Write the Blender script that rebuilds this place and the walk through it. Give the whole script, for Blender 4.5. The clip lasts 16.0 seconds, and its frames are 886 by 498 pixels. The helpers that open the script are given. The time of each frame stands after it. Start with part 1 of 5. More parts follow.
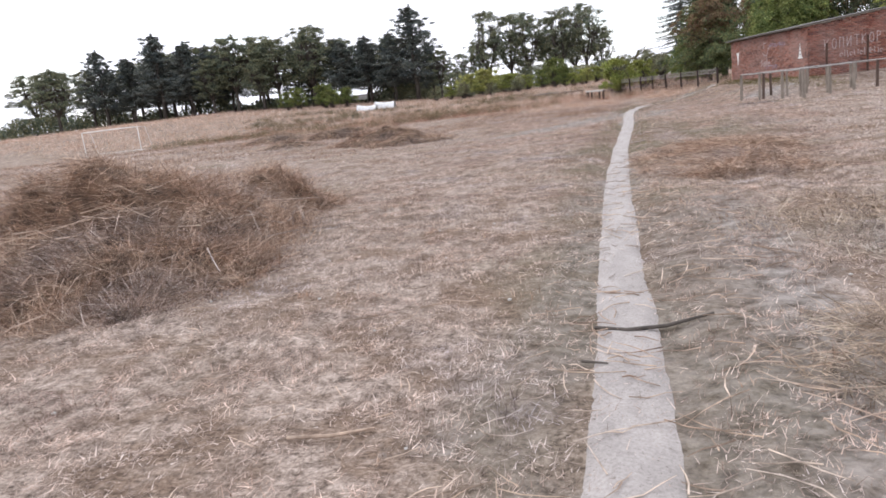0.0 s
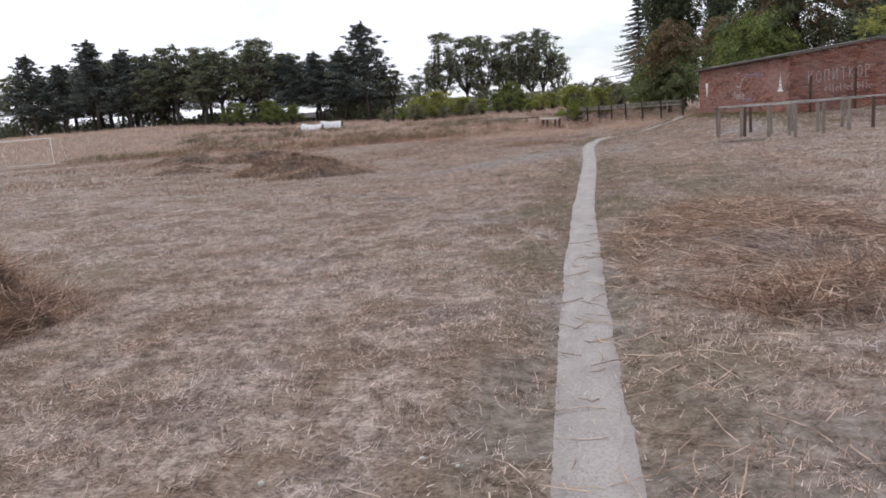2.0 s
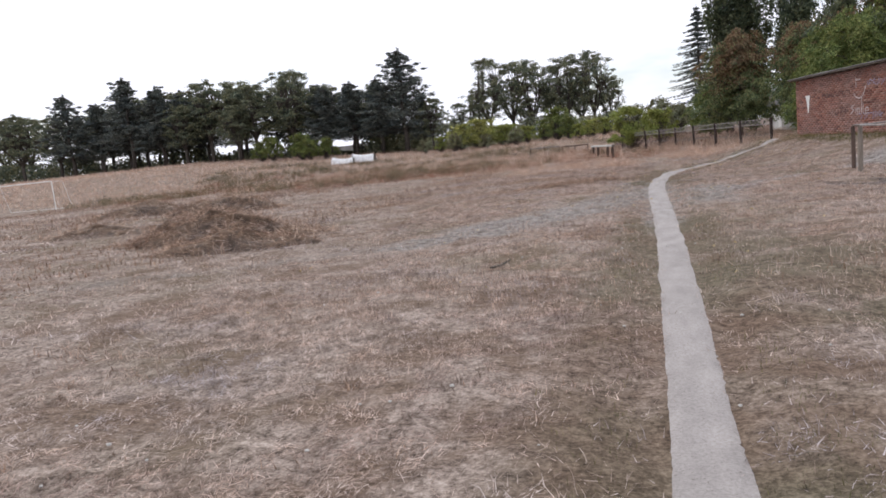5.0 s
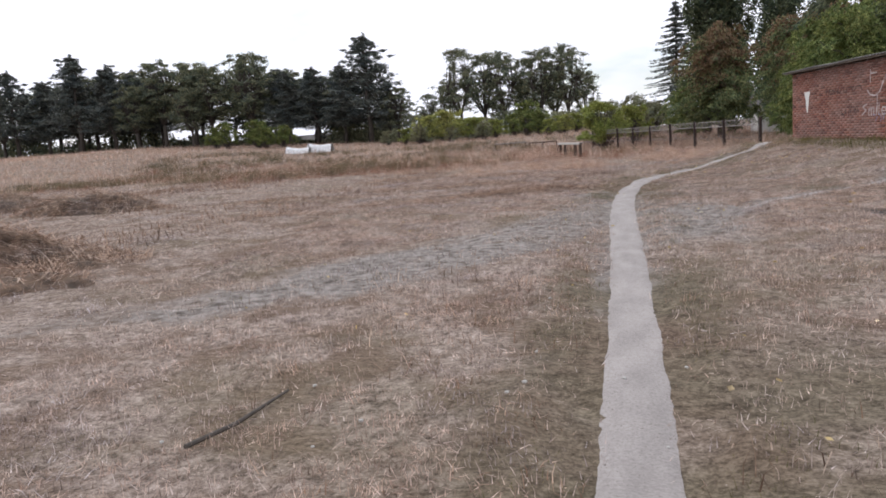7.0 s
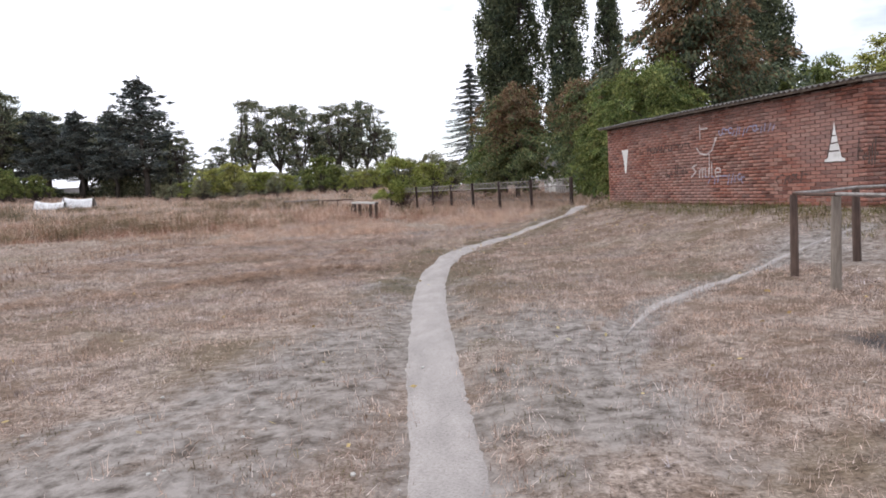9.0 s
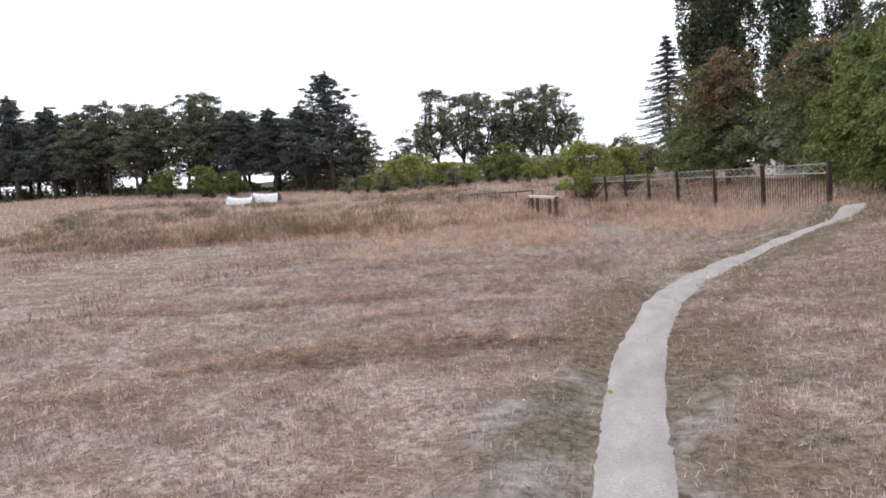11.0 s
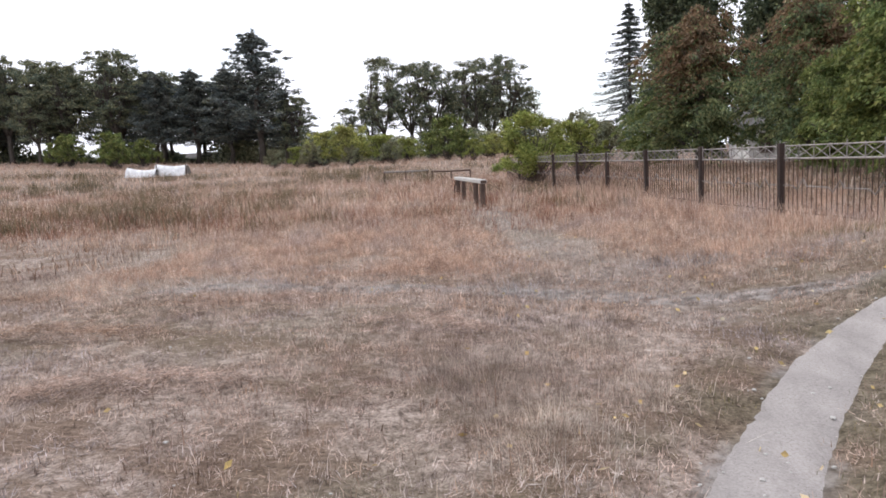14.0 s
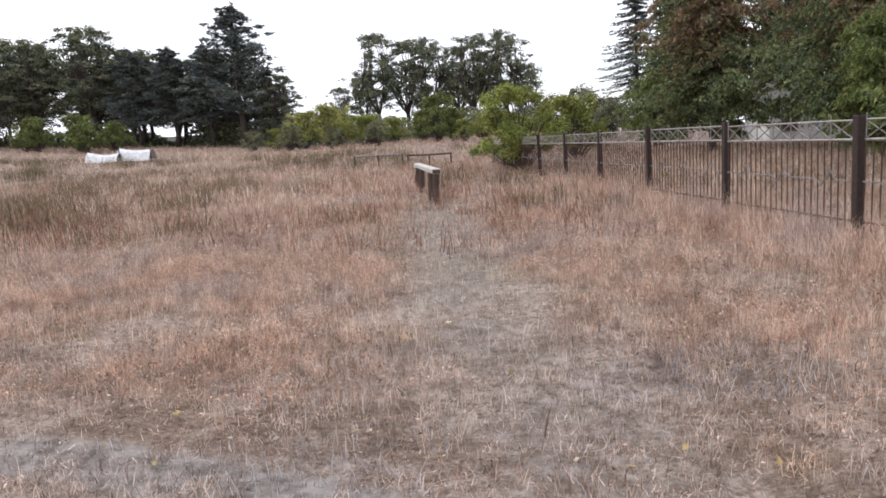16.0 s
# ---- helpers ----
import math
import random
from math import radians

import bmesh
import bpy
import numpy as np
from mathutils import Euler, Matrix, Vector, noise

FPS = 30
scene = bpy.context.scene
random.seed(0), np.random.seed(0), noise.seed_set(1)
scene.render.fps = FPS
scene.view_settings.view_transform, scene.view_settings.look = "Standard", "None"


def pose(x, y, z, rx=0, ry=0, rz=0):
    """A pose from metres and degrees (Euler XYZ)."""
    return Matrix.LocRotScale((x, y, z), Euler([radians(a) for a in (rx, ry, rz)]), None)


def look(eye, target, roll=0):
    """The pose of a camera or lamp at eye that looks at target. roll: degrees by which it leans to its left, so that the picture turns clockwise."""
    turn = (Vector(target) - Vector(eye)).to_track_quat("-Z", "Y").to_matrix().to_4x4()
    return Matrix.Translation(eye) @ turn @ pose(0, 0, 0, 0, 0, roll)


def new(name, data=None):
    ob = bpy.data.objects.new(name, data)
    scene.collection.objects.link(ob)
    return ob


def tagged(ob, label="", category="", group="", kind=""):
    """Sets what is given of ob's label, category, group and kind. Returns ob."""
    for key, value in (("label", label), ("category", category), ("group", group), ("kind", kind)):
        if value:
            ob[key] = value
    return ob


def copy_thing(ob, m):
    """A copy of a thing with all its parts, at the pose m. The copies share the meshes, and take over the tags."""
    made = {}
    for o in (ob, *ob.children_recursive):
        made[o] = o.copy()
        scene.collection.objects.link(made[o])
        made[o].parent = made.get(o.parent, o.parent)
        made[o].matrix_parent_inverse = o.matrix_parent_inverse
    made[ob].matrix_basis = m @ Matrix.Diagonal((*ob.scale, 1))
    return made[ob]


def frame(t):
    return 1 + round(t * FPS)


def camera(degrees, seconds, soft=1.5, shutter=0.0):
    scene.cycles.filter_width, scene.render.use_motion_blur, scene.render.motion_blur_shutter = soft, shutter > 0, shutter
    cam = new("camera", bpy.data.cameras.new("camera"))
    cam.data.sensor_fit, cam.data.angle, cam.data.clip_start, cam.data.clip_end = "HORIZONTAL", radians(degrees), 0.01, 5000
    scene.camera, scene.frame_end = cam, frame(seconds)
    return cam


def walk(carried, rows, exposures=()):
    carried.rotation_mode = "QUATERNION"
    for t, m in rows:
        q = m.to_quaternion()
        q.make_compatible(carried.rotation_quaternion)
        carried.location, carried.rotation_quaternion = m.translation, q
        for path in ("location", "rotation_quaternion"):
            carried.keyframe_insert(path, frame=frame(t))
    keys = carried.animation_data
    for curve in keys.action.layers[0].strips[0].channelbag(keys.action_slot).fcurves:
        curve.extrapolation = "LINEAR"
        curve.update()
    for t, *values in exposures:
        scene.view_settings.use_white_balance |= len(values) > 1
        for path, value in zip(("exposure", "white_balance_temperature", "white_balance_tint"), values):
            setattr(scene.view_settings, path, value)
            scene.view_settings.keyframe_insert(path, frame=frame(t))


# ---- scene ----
cam = camera(63.5, 16.0, soft=1.7)
PATH = [
    (0, (0.995, 0.200, 1.434), (0.398, 2.066, 1.032), -6.7),
    (0.5, (0.790, 1.386, 1.394), (0.240, 3.271, 1.013), -4.3),
    (1, (0.770, 2.764, 1.405), (0.245, 4.664, 1.067), -6.2),
    (1.5, (0.768, 4.159, 1.481), (0.330, 6.085, 1.166), -2.3),
    (2, (0.612, 5.500, 1.442), (0.139, 7.410, 1.085), -4.5),
    (2.5, (0.477, 6.830, 1.461), (-0.159, 8.706, 1.188), -4.2),
    (3, (0.447, 8.235, 1.492), (-0.225, 10.099, 1.219), -5.4),
    (3.2, (0.374, 8.790, 1.492), (-0.213, 10.681, 1.209), -5.5),
    (5.3, (-0.025, 14.716, 1.412), (-0.643, 16.601, 1.154), -5.9),
    (5.5, (-0.063, 15.217, 1.367), (-0.687, 17.102, 1.120), -5.1),
    (6, (0.005, 16.461, 1.369), (-0.403, 18.394, 1.056), -2.7),
    (6.5, (-0.006, 17.802, 1.348), (-0.642, 19.675, 1.051), -6.0),
    (7, (0.091, 19.193, 1.375), (-0.454, 21.095, 1.083), -4.2),
    (7.5, (0.061, 20.624, 1.402), (-0.140, 22.605, 1.211), -3.5),
    (8, (-0.013, 21.957, 1.374), (-0.075, 23.949, 1.199), -3.7),
    (8.5, (-0.004, 23.372, 1.409), (0.066, 25.363, 1.233), -4.2),
    (9, (-0.103, 24.787, 1.391), (-0.101, 26.780, 1.219), -3.2),
    (9.5, (-0.179, 26.221, 1.444), (-0.540, 28.177, 1.229), -3.7),
    (9.7, (-0.230, 26.776, 1.473), (-0.775, 28.692, 1.284), -4.4),
    (11.8, (-0.249, 32.675, 1.634), (-0.748, 34.604, 1.465), -4.4),
    (12, (-0.252, 33.246, 1.629), (-0.834, 35.151, 1.451), -5.7),
    (12.5, (-0.265, 34.626, 1.600), (-0.731, 36.556, 1.358), -4.8),
    (13, (-0.266, 35.922, 1.572), (-0.754, 37.856, 1.417), -4.2),
    (13.5, (-0.212, 37.280, 1.552), (-0.624, 39.227, 1.352), -3.5),
    (14, (-0.093, 38.609, 1.517), (-0.495, 40.553, 1.270), -3.0),
    (14.5, (0.083, 39.998, 1.507), (-0.198, 41.965, 1.279), -3.3),
    (15, (0.240, 41.327, 1.478), (-0.051, 43.286, 1.199), -2.4),
    (15.5, (0.385, 42.672, 1.503), (0.008, 44.629, 1.332), -2.2),
    (16, (0.446, 43.942, 1.475), (0.021, 45.873, 1.178), -3.4),
]
walk(cam, [(t, look(e, g, r)) for t, e, g, r in PATH],
     [(0, 0.4), (0.5, 0.14), (1.0, -0.1), (1.5, -0.1), (2, -0.14), (3, -0.05), (5.5, -0.06), (6, -0.1), (7.5, -0.08), (9, 0.16), (12.5, 0.22), (16, 0.22)])

# ---- light ----
world = bpy.data.worlds.new("sky")
scene.world = world
world.use_nodes = True
wn = world.node_tree.nodes
wl = world.node_tree.links
wn.clear()
w_out = wn.new("ShaderNodeOutputWorld")
w_bg = wn.new("ShaderNodeBackground")
w_sky = wn.new("ShaderNodeTexSky")
w_sky.sky_type = "NISHITA"
w_sky.sun_disc = False
w_sky.sun_elevation = radians(42)
w_sky.sun_rotation = radians(-50)
w_co = wn.new("ShaderNodeTexCoord")
w_map = wn.new("ShaderNodeMapping")
w_map.inputs["Scale"].default_value = (1.6, 1.6, 5.0)
w_noise = wn.new("ShaderNodeTexNoise")
w_noise.inputs["Scale"].default_value = 1.7
w_noise.inputs["Detail"].default_value = 5.0
w_noise.inputs["Roughness"].default_value = 0.55
w_ramp = wn.new("ShaderNodeValToRGB")
w_ramp.color_ramp.elements[0].position = 0.34
w_ramp.color_ramp.elements[0].color = (0.4, 0.4, 0.4, 1)
w_ramp.color_ramp.elements[1].position = 0.46
w_ramp.color_ramp.elements[1].color = (1, 1, 1, 1)
w_mix = wn.new("ShaderNodeMixRGB")
w_mix.inputs["Color2"].default_value = (9.95, 10.1, 11.2, 1)
w_bg.inputs["Strength"].default_value = 0.12
wl.new(w_co.outputs["Generated"], w_map.inputs["Vector"])
wl.new(w_map.outputs["Vector"], w_noise.inputs["Vector"])
wl.new(w_noise.outputs["Fac"], w_ramp.inputs["Fac"])
wl.new(w_ramp.outputs["Color"], w_mix.inputs["Fac"])
wl.new(w_sky.outputs["Color"], w_mix.inputs["Color1"])
wl.new(w_mix.outputs["Color"], w_bg.inputs["Color"])
wl.new(w_bg.outputs["Background"], w_out.inputs["Surface"])

sun = new("sun", bpy.data.lights.new("sun", "SUN"))
sun.data.energy = 1.1
sun.data.angle = radians(14)
sun.data.color = (1.0, 0.97, 0.93)
sun.matrix_world = look((-60, 50, 72), (0, 0, 0))

# ---- numbers: noise, ground height, path ----
RNG = np.random.default_rng(11)
LATTICE = RNG.random((256, 256))


def vnoise(x, y, size, k=0):
    """Smooth value noise from 0 to 1 over cells of that size."""
    x, y = np.asarray(x, float) / size + 37.3 * k + 1000, np.asarray(y, float) / size + 11.9 * k + 1000
    i, j = np.floor(x).astype(int), np.floor(y).astype(int)
    u, v = x - i, y - j
    u, v = u * u * (3 - 2 * u), v * v * (3 - 2 * v)
    a = LATTICE[i % 256, j % 256]
    b = LATTICE[(i + 1) % 256, j % 256]
    c = LATTICE[i % 256, (j + 1) % 256]
    d = LATTICE[(i + 1) % 256, (j + 1) % 256]
    return (a * (1 - u) + b * u) * (1 - v) + (c * (1 - u) + d * u) * v


def smooth(v, lo, hi):
    v = np.clip((np.asarray(v, float) - lo) / (hi - lo), 0, 1)
    return v * v * (3 - 2 * v)


def spline(points, step):
    """A smooth line through points, as an array of places about step apart."""
    pts = np.array([2 * np.array(points[0]) - points[1], *points, 2 * np.array(points[-1]) - points[-2]], float)
    out = []
    for a, b, c, d in zip(pts, pts[1:], pts[2:], pts[3:]):
        n = max(2, int(np.linalg.norm(c - b) / step))
        for k in range(n):
            t = k / n
            out.append(0.5 * (2 * b + (c - a) * t + (2 * a - 5 * b + 4 * c - d) * t * t + (3 * b - a - 3 * c + d) * t ** 3))
    return np.array(out + [pts[-2]])


TRAIL = spline([(1.3, -12), (1.05, -3), (0.88, 1.5), (0.77, 4.1), (0.64, 5.7), (0.56, 7.2), (0.44, 9.2), (0.35, 11), (0.27, 13), (0.19, 15), (0.125, 17.3), (0.09, 19.2),
                (0.055, 21.2), (0.015, 23.2), (-0.05, 25.7), (-0.13, 28), (-0.21, 30), (-0.27, 32), (-0.3, 34), (-0.285, 36), (-0.21, 37.3), (-0.09, 38.4), (0.06, 39.5),
                (0.33, 40.7), (0.65, 41.9), (1.1, 43), (1.85, 44.5), (2.5, 45.25), (3.2, 45.7), (3.9, 46.3), (4.6, 47.9), (6.2, 50.2), (8.5, 53), (12, 56)], 0.12)
FORK = spline([(0.62, 28.2), (0.72, 28.9), (0.92, 29.6), (1.2, 30.3), (2.05, 32.2), (3.05, 33.4), (4.1, 34.6), (5.2, 35.6), (6.6, 36.2)], 0.12)
GREY = spline([(-14, 17.5), (-9, 21.5), (-5.3, 24.2), (-4.0, 25.7), (-2.6, 27.4), (-1.6, 29.4), (-0.9, 32.2), (-0.5, 35)], 0.25)
CROSS = spline([(-5.5, 46.9), (-2.6, 46.9), (-1.3, 46.7), (-0.2, 46.45), (0.8, 46.2), (1.8, 46.1), (2.9, 46.0)], 0.2)
BEAM_TRAIL = spline([(0.9, 45.6), (0.3, 47.5), (-0.6, 50), (-1.5, 53), (-2.4, 56.5), (-3.2, 59.5)], 0.25)

SHED_F, SHED_N = np.array((5.2, 47.1)), np.array((7.62, 37.7))
SHED_U = (SHED_N - SHED_F) / np.linalg.norm(SHED_N - SHED_F)
SHED_V = np.array((-SHED_U[1], SHED_U[0]))
SHED_L, SHED_W = float(np.linalg.norm(SHED_N - SHED_F)), 3.95


def near_line(x, y, line):
    """Distance to the nearest of a line's places."""
    x, y = np.asarray(x, float), np.asarray(y, float)
    flat = np.stack([x.ravel(), y.ravel()], 1)
    best = np.full(len(flat), 1e9)
    lo, hi = line.min(0) - 3, line.max(0) + 3
    inside = np.where(((flat > lo) & (flat < hi)).all(1))[0]
    for part_ in np.array_split(inside, max(1, len(inside) // 4000)):
        if len(part_):
            d = flat[part_][:, None, :] - line[None, :, :]
            best[part_] = np.sqrt((d * d).sum(-1).min(1))
    return best.reshape(x.shape)


def height(x, y):
    x, y = np.asarray(x, float), np.asarray(y, float)
    h = 0.10 * (vnoise(x, y, 5.0) - 0.5) + 0.05 * (vnoise(x, y, 1.1, 1) - 0.5)
    rx, ry = x - SHED_F[0], y - SHED_F[1]
    u, v = rx * SHED_U[0] + ry * SHED_U[1], rx * SHED_V[0] + ry * SHED_V[1]
    d = np.hypot(u - np.clip(u, 0, SHED_L), v - np.clip(v, 0, SHED_W))
    h += (0.045 * (vnoise(x, y, 0.42, 2) - 0.5) + 0.032 * (vnoise(x, y, 0.19, 3) - 0.5)) * (np.abs(x) < 12) * (y < 60)
    h += 0.62 * (1 - smooth(d, 0, 4.6))
    h += 0.05 * np.exp(-((x - 6.0) ** 2 + (y - 31.5) ** 2) / 12)
    h += 0.012 * np.clip(-x - 4, 0, 25) * (1 - smooth(y, 30, 60))
    h += 1.6 * smooth(y, 66, 116) * (1 - 0.75 * smooth(x, -3, 3) * (1 - smooth(y, 110, 118))) + 0.05 * np.clip(-x - 30, 0, 42) * smooth(y, 58, 92) + 0.9 * smooth(np.hypot(x, y), 250, 900)
    return h


def half_of(y):
    return np.interp(y, [0, 8, 14, 18, 24, 30, 38], [0.225, 0.222, 0.2, 0.187, 0.22, 0.245, 0.28])


def verge_of(x, y, d):
    """1 on the olive brown verge along the footpath."""
    n = 0.6 * vnoise(x, y, 1.3, 91) + 0.4 * vnoise(x, y, 0.35, 92)
    reach = 0.6 + 0.95 * vnoise(x, y, 3.5, 93)
    right = (1 - smooth(np.hypot((x - 1.5) / 1.7, (y - 19.5) / 3.4), 0.45, 1.0)) * smooth(n, 0.25, 0.5) * 0.9
    right = np.maximum(right, (1 - smooth(np.hypot((x - 1.2) / 1.1, (y - 35.0) / 1.6), 0.4, 1.0)) * 0.8)
    right = np.maximum(right, smooth(x, 0.6, 1.4) * (1 - smooth(x, 3.5, 5.5)) * smooth(y, 32, 34.5) * (1 - smooth(y, 40, 44)) * smooth(n, 0.35, 0.6) * 0.7)
    right = np.maximum(right, (1 - smooth(np.hypot((x + 1.2) / 1.2, (y - 42.5) / 2.2), 0.3, 1.0)) * smooth(n, 0.3, 0.6) * 0.7)
    right = np.maximum(right, smooth(x, 0.25, 0.5) * (1 - smooth(x, 2.2, 4.2)) * smooth(y, 5, 16) * (1 - smooth(y, 23, 26)) * smooth(n, 0.22, 0.45) * 0.85)
    strip_ = (1 - smooth(d + 0.5 * (n - 0.5), 0.55, 1.0)) * smooth(y, 13, 16) * (1 - smooth(y, 22.5, 25)) * (0.65 + 0.35 * smooth(n, 0.3, 0.5))
    wide_ = np.maximum(right, 1 - smooth(d, reach * 0.6, reach * 1.25)) * smooth(n, 0.2, 0.45) * (0.55 + 0.45 * smooth(y, 9, 15)) * (1 - 0.85 * smooth(y, 25, 28) * (1 - smooth(y, 32, 35)))
    return np.maximum(wide_, strip_)


def trail_dip(x, y):
    return 0.045 * (1 - smooth(near_line(x, y, TRAIL), 0.2, 0.6)) + 0.02 * (1 - smooth(near_line(x, y, FORK), 0.1, 0.3))


# ---- helpers for meshes ----
def mesh_from(name, verts, faces, mat=None):
    me = bpy.data.meshes.new(name)
    me.from_pydata([tuple(v) for v in verts], [], [tuple(f) for f in faces])
    if mat:
        me.materials.append(mat)
    me.update()
    return me


def mesh_arrays(name, verts, faces, mat):
    """A mesh from arrays of places and of equal faces, for large counts."""
    me = bpy.data.meshes.new(name)
    n, k = faces.shape
    me.vertices.add(len(verts))
    me.vertices.foreach_set("co", np.ascontiguousarray(verts, np.float32).ravel())
    me.loops.add(n * k)
    me.loops.foreach_set("vertex_index", np.ascontiguousarray(faces, np.int32).ravel())
    me.polygons.add(n)
    me.polygons.foreach_set("loop_start", np.arange(0, n * k, k, dtype=np.int32))
    me.update(calc_edges=True)
    me.materials.append(mat)
    return me


def thing(name, m, label, category, group="", kind=""):
    ob = new(name)
    ob.empty_display_size = 0.2
    ob.matrix_basis = m
    return tagged(ob, label, category, group, kind)


def part(name, me, parent, label="", m=None, smooth_=False):
    ob = new(name, me)
    ob.parent = parent
    if m is not None:
        ob.matrix_basis = m
    if smooth_:
        me.polygons.foreach_set("use_smooth", [True] * len(me.polygons))
    return tagged(ob, label)


def lone(name, me, label, category, group="", kind="", m=None):
    ob = new(name, me)
    if m is not None:
        ob.matrix_basis = m
    return tagged(ob, label, category, group, kind)


def box_bm(sx, sy, sz, bevel=0.0, at=(0, 0, 0)):
    bm = bmesh.new()
    bmesh.ops.create_cube(bm, size=1, matrix=Matrix.Translation(at) @ Matrix.Diagonal((sx, sy, sz, 1)))
    if bevel:
        bmesh.ops.bevel(bm, geom=bm.edges[:], offset=bevel, segments=1, affect="EDGES")
    return bm


def bm_mesh(name, bm, mat):
    me = bpy.data.meshes.new(name)
    bm.to_mesh(me)
    bm.free()
    me.materials.append(mat)
    return me


def tube(points, radii, sides=8, closed=True):
    """Places and faces of a round bar along points."""
    pts = [Vector(p) for p in points]
    if not hasattr(radii, "__len__"):
        radii = [radii] * len(pts)
    verts, faces = [], []
    for i, p in enumerate(pts):
        d = (pts[min(i + 1, len(pts) - 1)] - pts[max(i - 1, 0)]).normalized()
        a = d.orthogonal().normalized() if abs(d.z) > 0.9 else d.cross(Vector((0, 0, 1))).normalized()
        b = d.cross(a)
        for k in range(sides):
            t = 2 * math.pi * k / sides
            verts.append(p + radii[i] * (math.cos(t) * a + math.sin(t) * b))
    for i in range(len(pts) - 1):
        for k in range(sides):
            q = (k + 1) % sides
            faces.append((i * sides + k, i * sides + q, (i + 1) * sides + q, (i + 1) * sides + k))
    if closed:
        faces.append(tuple(range(sides - 1, -1, -1)))
        faces.append(tuple((len(pts) - 1) * sides + k for k in range(sides)))
    return verts, faces


def tube_mesh(name, runs, mat, sides=8):
    """One mesh of several round bars, each (points, radii)."""
    verts, faces = [], []
    for points, radii in runs:
        v, f = tube(points, radii, sides)
        faces += [tuple(i + len(verts) for i in face) for face in f]
        verts += v
    return mesh_from(name, verts, faces, mat)


# ---- materials ----
def material(name):
    mat = bpy.data.materials.new(name)
    mat.use_nodes = True
    nt = mat.node_tree
    return mat, nt.nodes, nt.links, nt.nodes["Principled BSDF"]


def ramp(nodes, links, fac, stops):
    r = nodes.new("ShaderNodeValToRGB")
    while len(r.color_ramp.elements) < len(stops):
        r.color_ramp.elements.new(0.5)
    for e, (p, c) in zip(r.color_ramp.elements, stops):
        e.position, e.color = p, (*c, 1)
    links.new(fac, r.inputs["Fac"])
    return r.outputs["Color"]


def noise_tex(nodes, links, scale, detail=4.0, rough=0.6, stretch=None):
    co = nodes.new("ShaderNodeTexCoord")
    n = nodes.new("ShaderNodeTexNoise")
    n.inputs["Scale"].default_value = scale
    n.inputs["Detail"].default_value = detail
    n.inputs["Roughness"].default_value = rough
    if stretch:
        mp = nodes.new("ShaderNodeMapping")
        mp.inputs["Scale"].default_value = stretch
        links.new(co.outputs["Object"], mp.inputs["Vector"])
        links.new(mp.outputs["Vector"], n.inputs["Vector"])
    else:
        links.new(co.outputs["Object"], n.inputs["Vector"])
    return n.outputs["Fac"]


def mixed(nodes, links, fac, a, b, mode="MIX"):
    m = nodes.new("ShaderNodeMixRGB")
    m.blend_type = mode
    for key, value in (("Fac", fac), ("Color1", a), ("Color2", b)):
        if hasattr(value, "is_linked"):
            links.new(value, m.inputs[key])
        elif isinstance(value, tuple):
            m.inputs[key].default_value = (*value, 1)
        else:
            m.inputs[key].default_value = value
    return m.outputs["Color"]


def bump(nodes, links, bsdf, fac, strength, distance):
    b = nodes.new("ShaderNodeBump")
    b.inputs["Strength"].default_value = strength
    b.inputs["Distance"].default_value = distance
    links.new(fac, b.inputs["Height"])
    links.new(b.outputs["Normal"], bsdf.inputs["Normal"])


def blade_material(name, stops, through_=0.25, rough=0.7, patch_scale=0.45):
    """Thin plant matter: colour by blade, some light let through."""
    mat, n, l, p = material(name)
    geo = n.new("ShaderNodeNewGeometry")
    col = ramp(n, l, geo.outputs["Random Per Island"], stops)
    patch = noise_tex(n, l, patch_scale, 5, 0.6)
    tone = ramp(n, l, patch, [(0.36, (0.70, 0.60, 0.55)), (0.45, (1.04, 0.93, 0.83)), (0.53, (1.08, 1.03, 0.96)), (0.63, (0.82, 0.84, 0.90))])
    col = mixed(n, l, 1.0, col, tone, "MULTIPLY")
    mottle = noise_tex(n, l, 5.5, 4, 0.6)
    col = mixed(n, l, 1.0, col, ramp(n, l, mottle, [(0.38, (0.5, 0.48, 0.46)), (0.5, (1.0, 1.0, 1.0)), (0.62, (1.34, 1.33, 1.31))]), "MULTIPLY")
    l.new(col, p.inputs["Base Color"])
    p.inputs["Roughness"].default_value = rough
    p.inputs["Specular IOR Level"].default_value = 0.25
    if through_:
        tr = n.new("ShaderNodeBsdfTranslucent")
        l.new(col, tr.inputs["Color"])
        mx = n.new("ShaderNodeMixShader")
        mx.inputs["Fac"].default_value = through_
        out = [k for k in n if k.type == "OUTPUT_MATERIAL"][0]
        l.new(p.outputs["BSDF"], mx.inputs[1])
        l.new(tr.outputs["BSDF"], mx.inputs[2])
        l.new(mx.outputs["Shader"], out.inputs["Surface"])
    return mat


def plain_material(name, stops, scale=12.0, rough=0.8, metal=0.0, relief=0.3, depth=0.01, stretch=None):
    mat, n, l, p = material(name)
    fac = noise_tex(n, l, scale, 6, 0.65, stretch)
    col = ramp(n, l, fac, stops)
    big = noise_tex(n, l, scale * 0.12, 2)
    col = mixed(n, l, 1.0, col, ramp(n, l, big, [(0.3, (0.8, 0.8, 0.8)), (0.7, (1.1, 1.1, 1.1))]), "MULTIPLY")
    l.new(col, p.inputs["Base Color"])
    p.inputs["Roughness"].default_value = rough
    p.inputs["Metallic"].default_value = metal
    bump(n, l, p, fac, relief, depth)
    return mat


